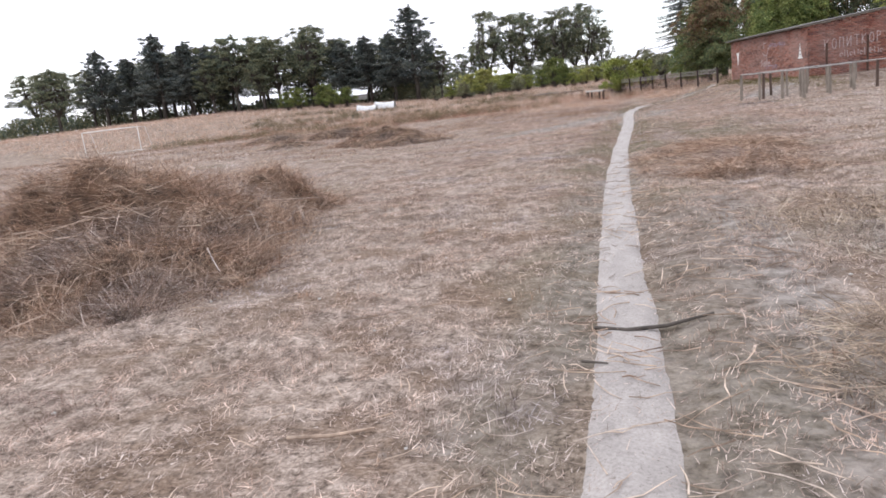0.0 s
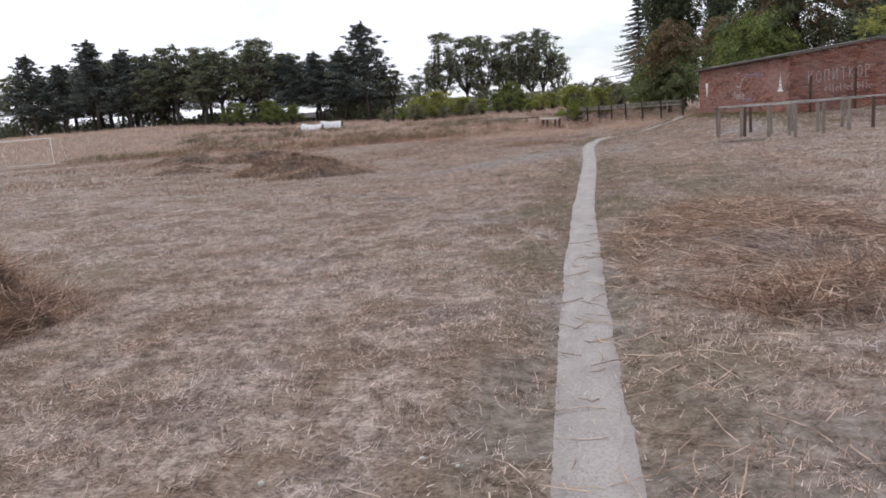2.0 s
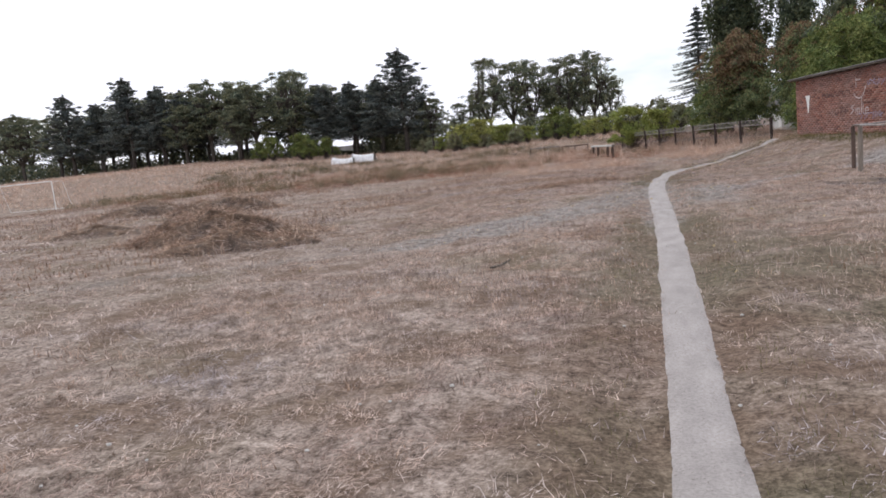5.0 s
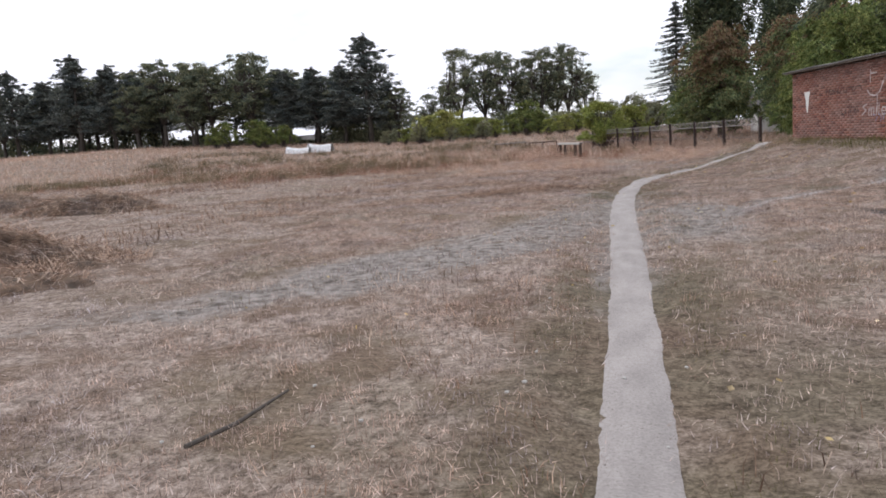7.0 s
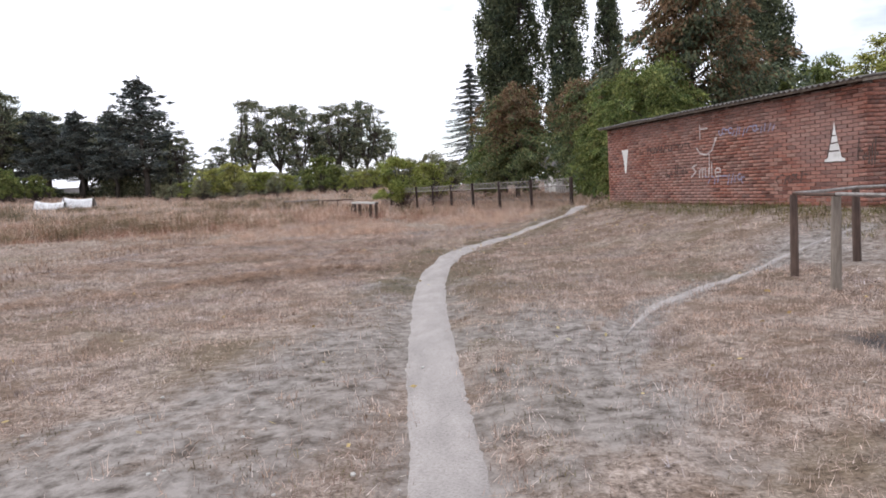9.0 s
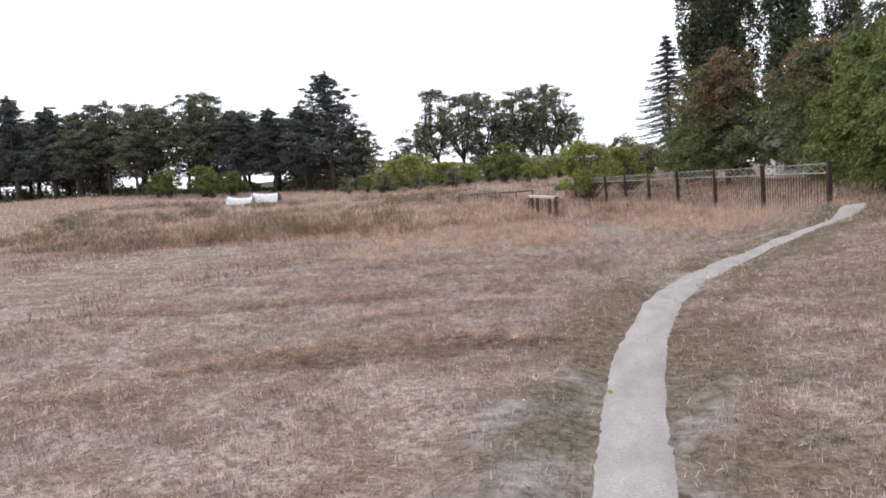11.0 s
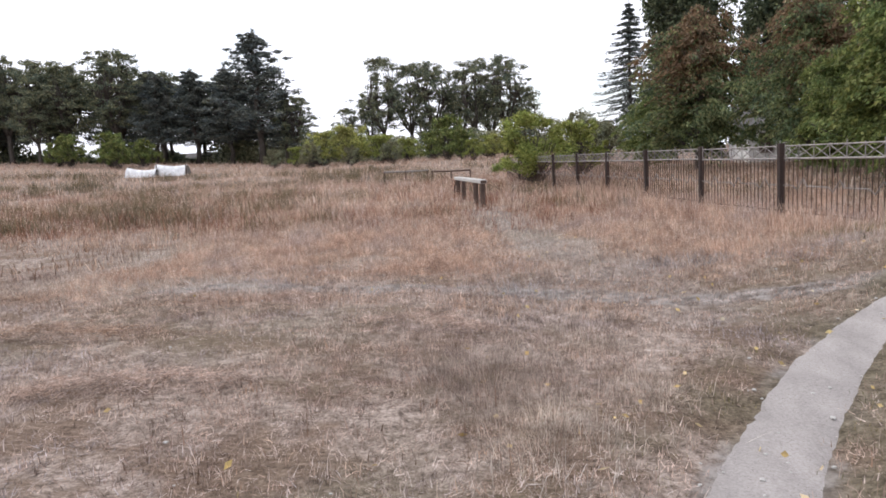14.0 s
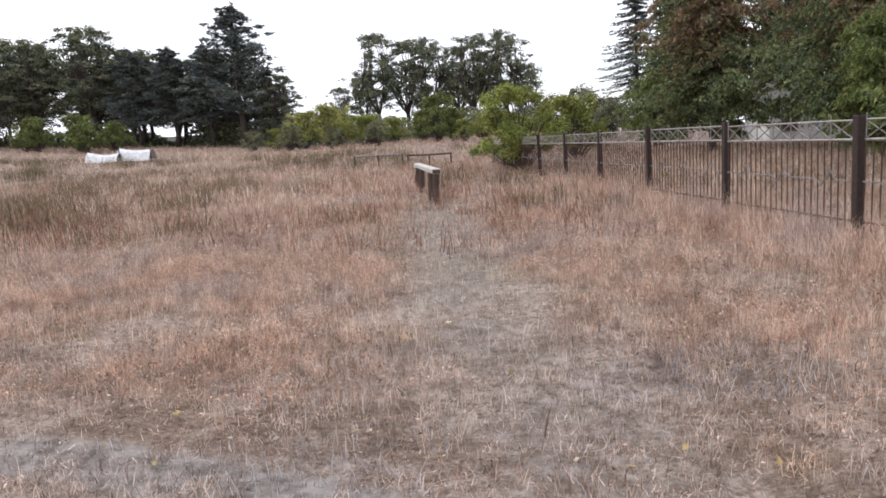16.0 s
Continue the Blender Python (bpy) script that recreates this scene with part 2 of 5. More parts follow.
def ground_material():
    mat, n, l, p = material("dry_turf")
    fine = noise_tex(n, l, 42, 5, 0.75)
    lump = noise_tex(n, l, 11, 5, 0.7)
    streak = noise_tex(n, l, 14, 5, 0.75, (0.45, 2.0, 1))
    mid = noise_tex(n, l, 1.3, 5, 0.65)
    big = noise_tex(n, l, 0.3, 4, 0.6)
    grain = mixed(n, l, 0.5, fine, lump)
    straw = ramp(n, l, grain, [(0.38, (0.07, 0.052, 0.043)), (0.49, (0.27, 0.214, 0.178)), (0.62, (0.52, 0.436, 0.38))])
    brown = ramp(n, l, mixed(n, l, 0.5, streak, fine), [(0.38, (0.06, 0.042, 0.031)), (0.5, (0.18, 0.128, 0.096)), (0.62, (0.33, 0.25, 0.195))])
    col = mixed(n, l, ramp(n, l, mid, [(0.44, (0, 0, 0)), (0.58, (1, 1, 1))]), straw, brown)
    olive = ramp(n, l, grain, [(0.38, (0.06, 0.05, 0.03)), (0.62, (0.23, 0.195, 0.125))])
    col = mixed(n, l, ramp(n, l, big, [(0.52, (0, 0, 0)), (0.64, (0.4, 0.4, 0.4))]), col, olive)
    dust = ramp(n, l, mixed(n, l, 0.4, noise_tex(n, l, 6, 4, 0.65), lump), [(0.37, (0.085, 0.070, 0.060)), (0.46, (0.20, 0.176, 0.158)), (0.58, (0.33, 0.298, 0.275))])
    worn = n.new("ShaderNodeAttribute")
    worn.attribute_name = "worn"
    edge = n.new("ShaderNodeMath")
    edge.operation = "ADD"
    l.new(worn.outputs["Fac"], edge.inputs[0])
    l.new(mixed(n, l, 0.5, mid, lump), edge.inputs[1])
    col = mixed(n, l, ramp(n, l, edge.outputs[0], [(0.7, (0, 0, 0)), (1.1, (1, 1, 1))]), col, dust)
    verge = n.new("ShaderNodeAttribute")
    verge.attribute_name = "verge"
    verge_olive = ramp(n, l, grain, [(0.38, (0.045, 0.037, 0.025)), (0.5, (0.13, 0.107, 0.074)), (0.63, (0.25, 0.21, 0.15))])
    verge_brown = ramp(n, l, grain, [(0.38, (0.05, 0.033, 0.024)), (0.5, (0.15, 0.103, 0.075)), (0.63, (0.28, 0.205, 0.155))])
    col = mixed(n, l, verge.outputs["Fac"], col, mixed(n, l, ramp(n, l, big, [(0.4, (0, 0, 0)), (0.55, (1, 1, 1))]), verge_brown, verge_olive))
    char = n.new("ShaderNodeAttribute")
    char.attribute_name = "char"
    soot = ramp(n, l, fine, [(0.3, (0.015, 0.015, 0.018)), (0.7, (0.09, 0.085, 0.085))])
    col = mixed(n, l, char.outputs["Fac"], col, soot)
    l.new(col, p.inputs["Base Color"])
    p.inputs["Roughness"].default_value = 0.95
    p.inputs["Specular IOR Level"].default_value = 0.1
    bump(n, l, p, mixed(n, l, 0.5, noise_tex(n, l, 7, 4, 0.65), lump), 1.0, 0.06)
    return mat


def path_material():
    mat, n, l, p = material("trodden_earth")
    fine = noise_tex(n, l, 60, 6, 0.7)
    mid = noise_tex(n, l, 3.0, 4, 0.6, (1.5, 0.6, 1))
    col = ramp(n, l, fine, [(0.3, (0.26, 0.236, 0.222)), (0.5, (0.36, 0.331, 0.315)), (0.7, (0.43, 0.40, 0.382))])
    col = mixed(n, l, 1.0, col, ramp(n, l, mid, [(0.3, (0.78, 0.77, 0.76)), (0.65, (1.05, 1.04, 1.03))]), "MULTIPLY")
    speck = noise_tex(n, l, 95, 2, 0.5)
    col = mixed(n, l, ramp(n, l, speck, [(0.66, (0, 0, 0)), (0.7, (0.75, 0.75, 0.75))]), col, (0.12, 0.095, 0.075))
    l.new(col, p.inputs["Base Color"])
    p.inputs["Roughness"].default_value = 0.95
    bump(n, l, p, mixed(n, l, 0.4, fine, mid), 0.6, 0.016)
    return mat


def brick_material():
    mat, n, l, p = material("red_brick")
    info = n.new("ShaderNodeObjectInfo")
    geo = n.new("ShaderNodeNewGeometry")
    add = n.new("ShaderNodeMath")
    add.operation = "ADD"
    l.new(info.outputs["Random"], add.inputs[0])
    l.new(geo.outputs["Random Per Island"], add.inputs[1])
    frac = n.new("ShaderNodeMath")
    frac.operation = "FRACT"
    l.new(add.outputs[0], frac.inputs[0])
    col = ramp(n, l, frac.outputs[0], [(0.0, (0.13, 0.055, 0.042)), (0.3, (0.25, 0.095, 0.066)), (0.7, (0.34, 0.14, 0.10)), (1.0, (0.33, 0.19, 0.15))])
    g = n.new("ShaderNodeTexNoise")
    g.inputs["Scale"].default_value = 14
    g.inputs["Detail"].default_value = 6
    l.new(geo.outputs["Position"], g.inputs["Vector"])
    s = n.new("ShaderNodeTexNoise")
    s.inputs["Scale"].default_value = 0.7
    s.inputs["Detail"].default_value = 4
    l.new(geo.outputs["Position"], s.inputs["Vector"])
    col = mixed(n, l, 1.0, col, ramp(n, l, g.outputs["Fac"], [(0.25, (0.6, 0.6, 0.6)), (0.7, (1.2, 1.2, 1.2))]), "MULTIPLY")
    col = mixed(n, l, ramp(n, l, s.outputs["Fac"], [(0.42, (0, 0, 0)), (0.65, (0.6, 0.6, 0.6))]), col, (0.31, 0.20, 0.175))
    l.new(col, p.inputs["Base Color"])
    p.inputs["Roughness"].default_value = 0.9
    bump(n, l, p, g.outputs["Fac"], 0.5, 0.006)
    return mat


M_GROUND = ground_material()
M_PATH = path_material()
M_BRICK = brick_material()
M_MORTAR = plain_material("mortar", [(0.35, (0.13, 0.10, 0.085)), (0.6, (0.34, 0.28, 0.25))], 5)
M_STRAW = blade_material("mown_straw", [(0.0, (0.130, 0.096, 0.082)), (0.3, (0.340, 0.272, 0.240)), (0.65, (0.530, 0.450, 0.420)), (1.0, (0.700, 0.634, 0.621))], 0.15)
M_HAY = blade_material("hay", [(0.0, (0.110, 0.067, 0.049)), (0.4, (0.270, 0.183, 0.136)), (0.75, (0.450, 0.342, 0.273)), (1.0, (0.680, 0.574, 0.501))], 0.15)
M_TURF = blade_material("dry_short_turf", [(0.0, (0.165, 0.121, 0.104)), (0.4, (0.410, 0.322, 0.283)), (0.8, (0.600, 0.495, 0.452)), (1.0, (0.740, 0.643, 0.610))], 0.2, patch_scale=0.7)
# hay brown darkened to hold the shade between the straws of a heap
M_HAYSHADE = blade_material("hay_gap_shade", [(0.0, (0.085, 0.055, 0.04)), (1.0, (0.13, 0.088, 0.06))], 0.0)
M_OLIVE = blade_material("olive_weed", [(0.0, (0.062, 0.055, 0.035)), (0.5, (0.144, 0.125, 0.075)), (1.0, (0.263, 0.225, 0.144))], 0.2)
M_RUSTWEED = blade_material("rust_weed", [(0.0, (0.13, 0.055, 0.036)), (0.5, (0.25, 0.115, 0.075)), (1.0, (0.38, 0.21, 0.15))], 0.2)
M_REDWEED = blade_material("red_weed", [(0.0, (0.13, 0.07, 0.05)), (0.5, (0.27, 0.165, 0.12)), (1.0, (0.42, 0.30, 0.23))], 0.2)
M_GREYHAY = blade_material("grey_hay", [(0.0, (0.18, 0.15, 0.12)), (0.5, (0.36, 0.31, 0.26)), (1.0, (0.55, 0.50, 0.44))])
M_TALL = blade_material("tall_dry_grass", [(0.0, (0.285, 0.177, 0.138)), (0.3, (0.494, 0.349, 0.280)), (0.65, (0.659, 0.521, 0.440)), (1.0, (0.812, 0.721, 0.655))], 0.35, patch_scale=0.8)
M_GREYGRASS = blade_material("pale_wormwood", [(0.0, (0.324, 0.297, 0.270)), (0.5, (0.508, 0.475, 0.443)), (1.0, (0.691, 0.659, 0.626))], 0.3)
M_GREENGRASS = blade_material("short_green_grass", [(0.0, (0.07, 0.075, 0.03)), (0.5, (0.14, 0.135, 0.055)), (1.0, (0.24, 0.21, 0.10))], 0.3)
M_WOOD = plain_material("weathered_wood", [(0.3, (0.13, 0.105, 0.085)), (0.6, (0.27, 0.23, 0.19)), (0.8, (0.38, 0.33, 0.28))], 22, stretch=(1, 1, 0.12))
M_DARKWOOD = plain_material("dark_wood", [(0.3, (0.045, 0.028, 0.022)), (0.7, (0.13, 0.085, 0.065))], 22, stretch=(1, 1, 0.12))
M_BARK = plain_material("bark", [(0.3, (0.035, 0.028, 0.022)), (0.7, (0.11, 0.09, 0.075))], 8, stretch=(1, 1, 0.25))
M_RUST = plain_material("rusty_steel", [(0.3, (0.045, 0.026, 0.02)), (0.6, (0.11, 0.062, 0.045)), (0.8, (0.17, 0.105, 0.075))], 18, 0.75, 0.2)
M_DARKSTEEL = plain_material("dark_rusted_steel", [(0.3, (0.022, 0.014, 0.012)), (0.6, (0.05, 0.03, 0.024)), (0.8, (0.09, 0.055, 0.042))], 18, 0.8, 0.1)
M_PIPE = plain_material("worn_grey_pipe", [(0.3, (0.15, 0.13, 0.12)), (0.6, (0.33, 0.30, 0.28)), (0.8, (0.45, 0.42, 0.40))], 16, 0.55, 0.3)
M_WHITE = plain_material("white_paint", [(0.25, (0.55, 0.53, 0.5)), (0.5, (0.78, 0.77, 0.75))], 9, 0.7)
M_SCRAWL = plain_material("chalky_scrawl", [(0.3, (0.300, 0.220, 0.200)), (0.55, (0.550, 0.470, 0.450))], 25, 0.85)
M_BLUE = plain_material("faded_blue_paint", [(0.3, (0.2, 0.17, 0.23)), (0.6, (0.36, 0.33, 0.44))], 25, 0.85)
M_BLACK = plain_material("black_scrawl", [(0.3, (0.04, 0.028, 0.026)), (0.6, (0.10, 0.06, 0.05))], 25, 0.85)
M_ASBESTOS = plain_material("asbestos_sheet", [(0.3, (0.077, 0.070, 0.066)), (0.6, (0.168, 0.158, 0.147)), (0.8, (0.231, 0.217, 0.203))], 9)
M_CLOTH = plain_material("white_netting", [(0.3, (0.62, 0.62, 0.62)), (0.7, (0.82, 0.82, 0.82))], 30)
M_CONCRETE = plain_material("grey_concrete", [(0.3, (0.17, 0.165, 0.16)), (0.7, (0.32, 0.31, 0.3))], 3)
M_STONE = plain_material("pale_stone", [(0.3, (0.38, 0.36, 0.33)), (0.7, (0.62, 0.6, 0.57))], 20)
M_LEAFLITTER = blade_material("fallen_leaf", [(0.0, (0.5, 0.4, 0.2)), (0.5, (0.62, 0.5, 0.22)), (1.0, (0.7, 0.66, 0.55))])
M_STICK = blade_material("bare_stalk", [(0.0, (0.200, 0.148, 0.120)), (0.4, (0.380, 0.307, 0.251)), (1.0, (0.560, 0.485, 0.436))], 0.0)
# needles lightened and blued: distance haze mixed into their colour
M_HAZYPINE = blade_material("hazy_pine_needles", [(0.0, (0.065, 0.084, 0.092)), (0.5, (0.122, 0.149, 0.150)), (1.0, (0.199, 0.223, 0.200))], 0.2)
# leaf green paled by the haze of far trees, held in the colour
M_HAZYACACIA = blade_material("hazy_acacia_leaves", [(0.0, (0.092, 0.119, 0.100)), (0.5, (0.169, 0.204, 0.145)), (1.0, (0.308, 0.323, 0.201))], 0.3)
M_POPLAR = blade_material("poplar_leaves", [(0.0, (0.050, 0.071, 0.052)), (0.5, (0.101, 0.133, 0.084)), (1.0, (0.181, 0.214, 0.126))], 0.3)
M_LIME = blade_material("light_green_leaves", [(0.0, (0.137, 0.192, 0.057)), (0.5, (0.257, 0.328, 0.095)), (1.0, (0.437, 0.470, 0.158))], 0.4)
M_GREEN = blade_material("green_leaves", [(0.0, (0.088, 0.132, 0.048)), (0.5, (0.159, 0.218, 0.074)), (1.0, (0.298, 0.334, 0.126))], 0.35)
M_LEAFDARK = blade_material("dull_green_leaves", [(0.0, (0.087, 0.133, 0.072)), (0.5, (0.159, 0.215, 0.107)), (1.0, (0.298, 0.328, 0.159))], 0.35)
M_BROWNLEAF = blade_material("withered_leaves", [(0.0, (0.113, 0.080, 0.049)), (0.5, (0.207, 0.143, 0.090)), (1.0, (0.320, 0.235, 0.150))], 0.3)
M_YELLOW = blade_material("yellowing_leaves", [(0.0, (0.165, 0.215, 0.074)), (0.5, (0.304, 0.338, 0.114)), (1.0, (0.482, 0.507, 0.179))], 0.35)
M_SILVER = blade_material("silvery_leaves", [(0.0, (0.138, 0.162, 0.105)), (0.5, (0.227, 0.251, 0.162)), (1.0, (0.340, 0.356, 0.243))], 0.3)

# ---- ground ----
def steps(stops):
    """Places along an axis: (from, to, step) runs, joined."""
    out = []
    for a, b, s in stops:
        out += list(np.arange(a, b - 1e-6, s))
    return np.array(out + [stops[-1][1]])


def far_steps(sign):
    v, d = [], 40.0
    at = 160.0
    while at < 3200:
        v.append(sign * at)
        at += d
        d *= 1.5
    return v


gx = np.concatenate([sorted(far_steps(-1)), steps([(-140, -30, 5.0), (-30, -8, 0.8), (-8, -1.6, 0.2), (-1.6, 4.6, 0.09), (4.6, 10, 0.25), (10, 24, 1.0), (24, 140, 6.0)]), far_steps(1)])
gy = np.concatenate([sorted(far_steps(-1)), steps([(-140, -10, 10.0), (-10, 1, 0.5), (1, 50, 0.12), (50, 70, 0.4), (70, 140, 3.0)]), far_steps(1)])
GX, GY = np.meshgrid(gx, gy)
GZ = height(GX, GY) - trail_dip(GX, GY)
d_trail, d_fork, d_grey = near_line(GX, GY, TRAIL), near_line(GX, GY, FORK), near_line(GX, GY, GREY)
d_cross, d_beam = near_line(GX, GY, CROSS), near_line(GX, GY, BEAM_TRAIL)
side = vnoise(GX, GY, 2.6, 7)
worn_mask = np.maximum.reduce([
    0.6 * (0.35 + 0.65 * smooth(vnoise(GX, GY, 0.4, 94), 0.3, 0.7)) * (1 - 0.9 * smooth(GY, 11, 15) * (1 - smooth(GY, 23, 25))) * (1 - smooth(d_trail, 0.2, 0.42 + 0.9 * side * smooth(GY, 24, 30) * (1 - smooth(GY, 36, 39)) + 0.6 * (1 - smooth(GY, 8, 14)))),
    1.0 * (1 - smooth(d_fork, 0.08, 0.38)) * (0.5 + 0.6 * smooth(vnoise(GX, GY, 0.35, 99), 0.3, 0.6)) * smooth(GY, 28.0, 29.2),
    (0.26 + 0.66 * smooth(GX, -5.2, -2.4)) * (1 - smooth(d_grey, 0.2, 1.75 - 0.55 * smooth(GY, 27, 33))) * (0.45 + 0.75 * smooth(vnoise(GX, GY, 0.9, 96) * 0.6 + vnoise(GX, GY, 0.3, 97) * 0.4, 0.25, 0.7)),
    0.8 * (1 - smooth(d_cross, 0.05, 0.38)),
    0.32 * (1 - smooth(d_beam, 0.2, 1.1)),
    0.72 * smooth(GX, -0.1, 0.2) * (1 - smooth(GX, 0.9, 2.0)) * smooth(GY, 27, 29) * (1 - smooth(GY, 32, 34)) * (0.5 + 0.7 * smooth(vnoise(GX, GY, 0.5, 98), 0.3, 0.65)),
    0.55 * smooth(GX, 0.6, 1.1) * (1 - smooth(GX, 1.6, 2.6)) * (1 - smooth(GY, 7, 11)),
    0.4 * smooth(GX, -0.6, 0.2) * (1 - smooth(GX, 0.4, 0.8)) * (1 - smooth(GY, 5, 9)) * smooth(vnoise(GX, GY, 1.3, 95), 0.3, 0.6),
    0.75 * (1 - smooth(np.hypot(GX - 6.2, (GY - 35.4) * 0.7), 0.6, 2.2)) * side,
    0.35 * smooth(GX, 5.5, 8) * smooth(GY, 50, 54) * (1 - smooth(GY, 85, 95))])
char_mask = (1 - smooth(np.hypot((GX - 4.1) / 1.5, (GY - 30.1) / 0.7), 0.55, 1.05)) * smooth(vnoise(GX, GY, 0.35, 3), 0.25, 0.5)
verge_mask = 0.97 * verge_of(GX, GY, d_trail)
nx, ny = len(gx), len(gy)
idx = np.arange(nx * ny).reshape(ny, nx)
quads = np.stack([idx[:-1, :-1], idx[:-1, 1:], idx[1:, 1:], idx[1:, :-1]], -1).reshape(-1, 4)
ground_mesh = mesh_arrays("ground", np.stack([GX, GY, GZ], -1).reshape(-1, 3), quads, M_GROUND)
ground_mesh.polygons.foreach_set("use_smooth", [True] * len(ground_mesh.polygons))
for key, mask in (("worn", worn_mask), ("char", char_mask), ("verge", verge_mask)):
    at = ground_mesh.attributes.new(key, "FLOAT", "POINT")
    at.data.foreach_set("value", mask.astype(np.float32).ravel())
lone("ground", ground_mesh, "dry mown grassland with worn dusty patches", "ground", kind="structure")


def strip(line, half, lift, seed, name, label):
    """A trodden strip with ragged edges lying in its shallow dip."""
    d = np.gradient(line, axis=0)
    d /= np.linalg.norm(d, axis=1)[:, None]
    nrm = np.stack([d[:, 1], -d[:, 0]], 1)
    s = np.arange(len(line)) * 0.12
    cols = np.linspace(-1, 1, 9)
    left = half * (1.0 + 0.11 * (vnoise(s, s * 0, 0.26, seed) - 0.5) + 0.1 * (vnoise(s, s * 0, 1.9, seed + 1) - 0.5))
    right = half * (1.0 + 0.11 * (vnoise(s, s * 0, 0.26, seed + 2) - 0.5) + 0.1 * (vnoise(s, s * 0, 1.9, seed + 3) - 0.5))
    verts = []
    for c in cols:
        w = np.where(c < 0, left, right) * c
        xy = line + nrm * w[:, None]
        z = height(xy[:, 0], xy[:, 1]) - trail_dip(xy[:, 0], xy[:, 1]) + lift * (1 - 2.0 * abs(c) ** 4) + 0.004 * (vnoise(xy[:, 0], xy[:, 1], 0.3, 5) - 0.5)
        verts.append(np.column_stack([xy, z]))
    verts = np.stack(verts, 1)
    n, k = len(line), len(cols)
    ii = np.arange(n * k).reshape(n, k)
    q = np.stack([ii[:-1, :-1], ii[:-1, 1:], ii[1:, 1:], ii[1:, :-1]], -1).reshape(-1, 4)
    me = mesh_arrays(name, verts.reshape(-1, 3), q, M_PATH)
    me.polygons.foreach_set("use_smooth", [True] * len(me.polygons))
    return lone(name, me, label, "path", kind="structure")


strip(TRAIL, half_of(TRAIL[:, 1]), 0.016, 20, "footpath", "narrow trodden footpath of pale grey dust")
fork_run = np.linspace(0, 1, len(FORK))
fork_run = fork_run[len(FORK) // 4:]
strip(FORK[len(FORK) // 4:], 0.09 * smooth(fork_run, 0.24, 0.5) * (1 - 0.7 * smooth(fork_run, 0.55, 1.0)) + 0.004, 0.011, 30, "side_path", "faint side path trodden through the dry grass")


# ---- grass ----
def blades(name, mat, x, y, length, width, lean, curl, label, category, lift=0.0, azimuth=None, z=None, segs=2, flat_turn=0.9):
    """Many thin blades in one mesh: lean in radians from upright, curl added toward the tip."""
    n = len(x)
    z = height(x, y) - trail_dip(x, y) + lift if z is None else z
    length = length * np.ones(n)
    az = RNG.uniform(0, 2 * np.pi, n) if azimuth is None else azimuth
    d = np.stack([np.cos(az), np.sin(az), np.zeros(n)], 1)
    wide = np.stack([-np.sin(az), np.cos(az), np.zeros(n)], 1)
    turn = RNG.normal(0, flat_turn, n)
    wide = wide * np.cos(turn)[:, None] + np.array([0, 0, 1.0]) * (np.sin(turn) * np.sin(lean))[:, None] + d * (np.sin(turn) * np.cos(lean))[:, None]
    p = np.stack([x, y, z], 1)
    rows, a = [], lean.copy()
    for k in range(segs):
        w = (width * (1 - 0.35 * k / max(1, segs - 1) if segs > 1 else width / width))[:, None] * 0.5
        rows += [p - wide * w, p + wide * w]
        p = p + (d * np.sin(a)[:, None] + np.array([0, 0, 1.0]) * np.cos(a)[:, None]) * (length / segs)[:, None]
        a = a + curl
    rows.append(p)
    verts = np.stack(rows, 1)
    k = verts.shape[1]
    base = (np.arange(n) * k)[:, None]
    tris = []
    for s in range(segs - 1):
        o = 2 * s
        tris += [base + np.array([[o, o + 1, o + 3]]), base + np.array([[o, o + 3, o + 2]])]
    o = 2 * (segs - 1)
    tris.append(base + np.array([[o, o + 1, o + 2]]))
    me = mesh_arrays(name, verts.reshape(-1, 3), np.concatenate(tris), mat)
    return lone(name, me, label, category, kind="stuff")


def scatter(n, x0, x1, y0, y1):
    return RNG.uniform(x0, x1, n), RNG.uniform(y0, y1, n)


def clear_of_paths(x, y, keep_on_path=0.22):
    d = near_line(x, y, TRAIL)
    f = near_line(x, y, FORK)
    g = near_line(x, y, GREY)
    p = smooth(d + 0.12 * (vnoise(x, y, 0.25, 17) - 0.5), half_of(y) - 0.13, half_of(y) + 0.12) * (0.3 + 0.7 * smooth(f, 0.06, 0.2)) * (0.12 + 0.88 * smooth(g + 0.8 * (1 - smooth(x, -6, -3.5)), 0.75, 1.55)) * (1 - 0.88 * verge_of(x, y, d)) * (1 - 0.8 * smooth(x, 0.2, 0.5) * (1 - smooth(x, 0.9, 1.7)) * smooth(y, 26, 28) * (1 - smooth(y, 31, 33)))
    p = np.maximum(p, keep_on_path * (1 - smooth(y, 8, 15)))
    p = p * (1 - 0.85 * (1 - smooth(np.hypot((x - 4.1) / 1.5, (y - 30.1) / 0.7), 0.6, 1.0)))
    return RNG.random(len(x)) < p


def tall_zone(x, y):
    """0 on the mown field, 1 in the uncut grass beyond it."""
    edge = 47.1 + 1.2 * (vnoise(x, y, 4, 13) - 0.5) + np.where(x < -6, (-6 - x) * 0.33, 0) + np.where(x > 1.6, (x - 1.6) * 0.75, 0)
    return smooth(y - edge + 3.0 * (vnoise(x, y, 2.0, 14) - 0.5), -1.0, 5.0) * (1 - 0.8 * (1 - smooth(near_line(x, y, BEAM_TRAIL), 0.35, 1.5)))


def inside_shed(x, y, pad=0.05):
    rx, ry = x - SHED_F[0], y - SHED_F[1]
    u, v = rx * SHED_U[0] + ry * SHED_U[1], rx * SHED_V[0] + ry * SHED_V[1]
    return (u > -pad) & (u < SHED_L + pad) & (v > -pad) & (v < SHED_W + pad)


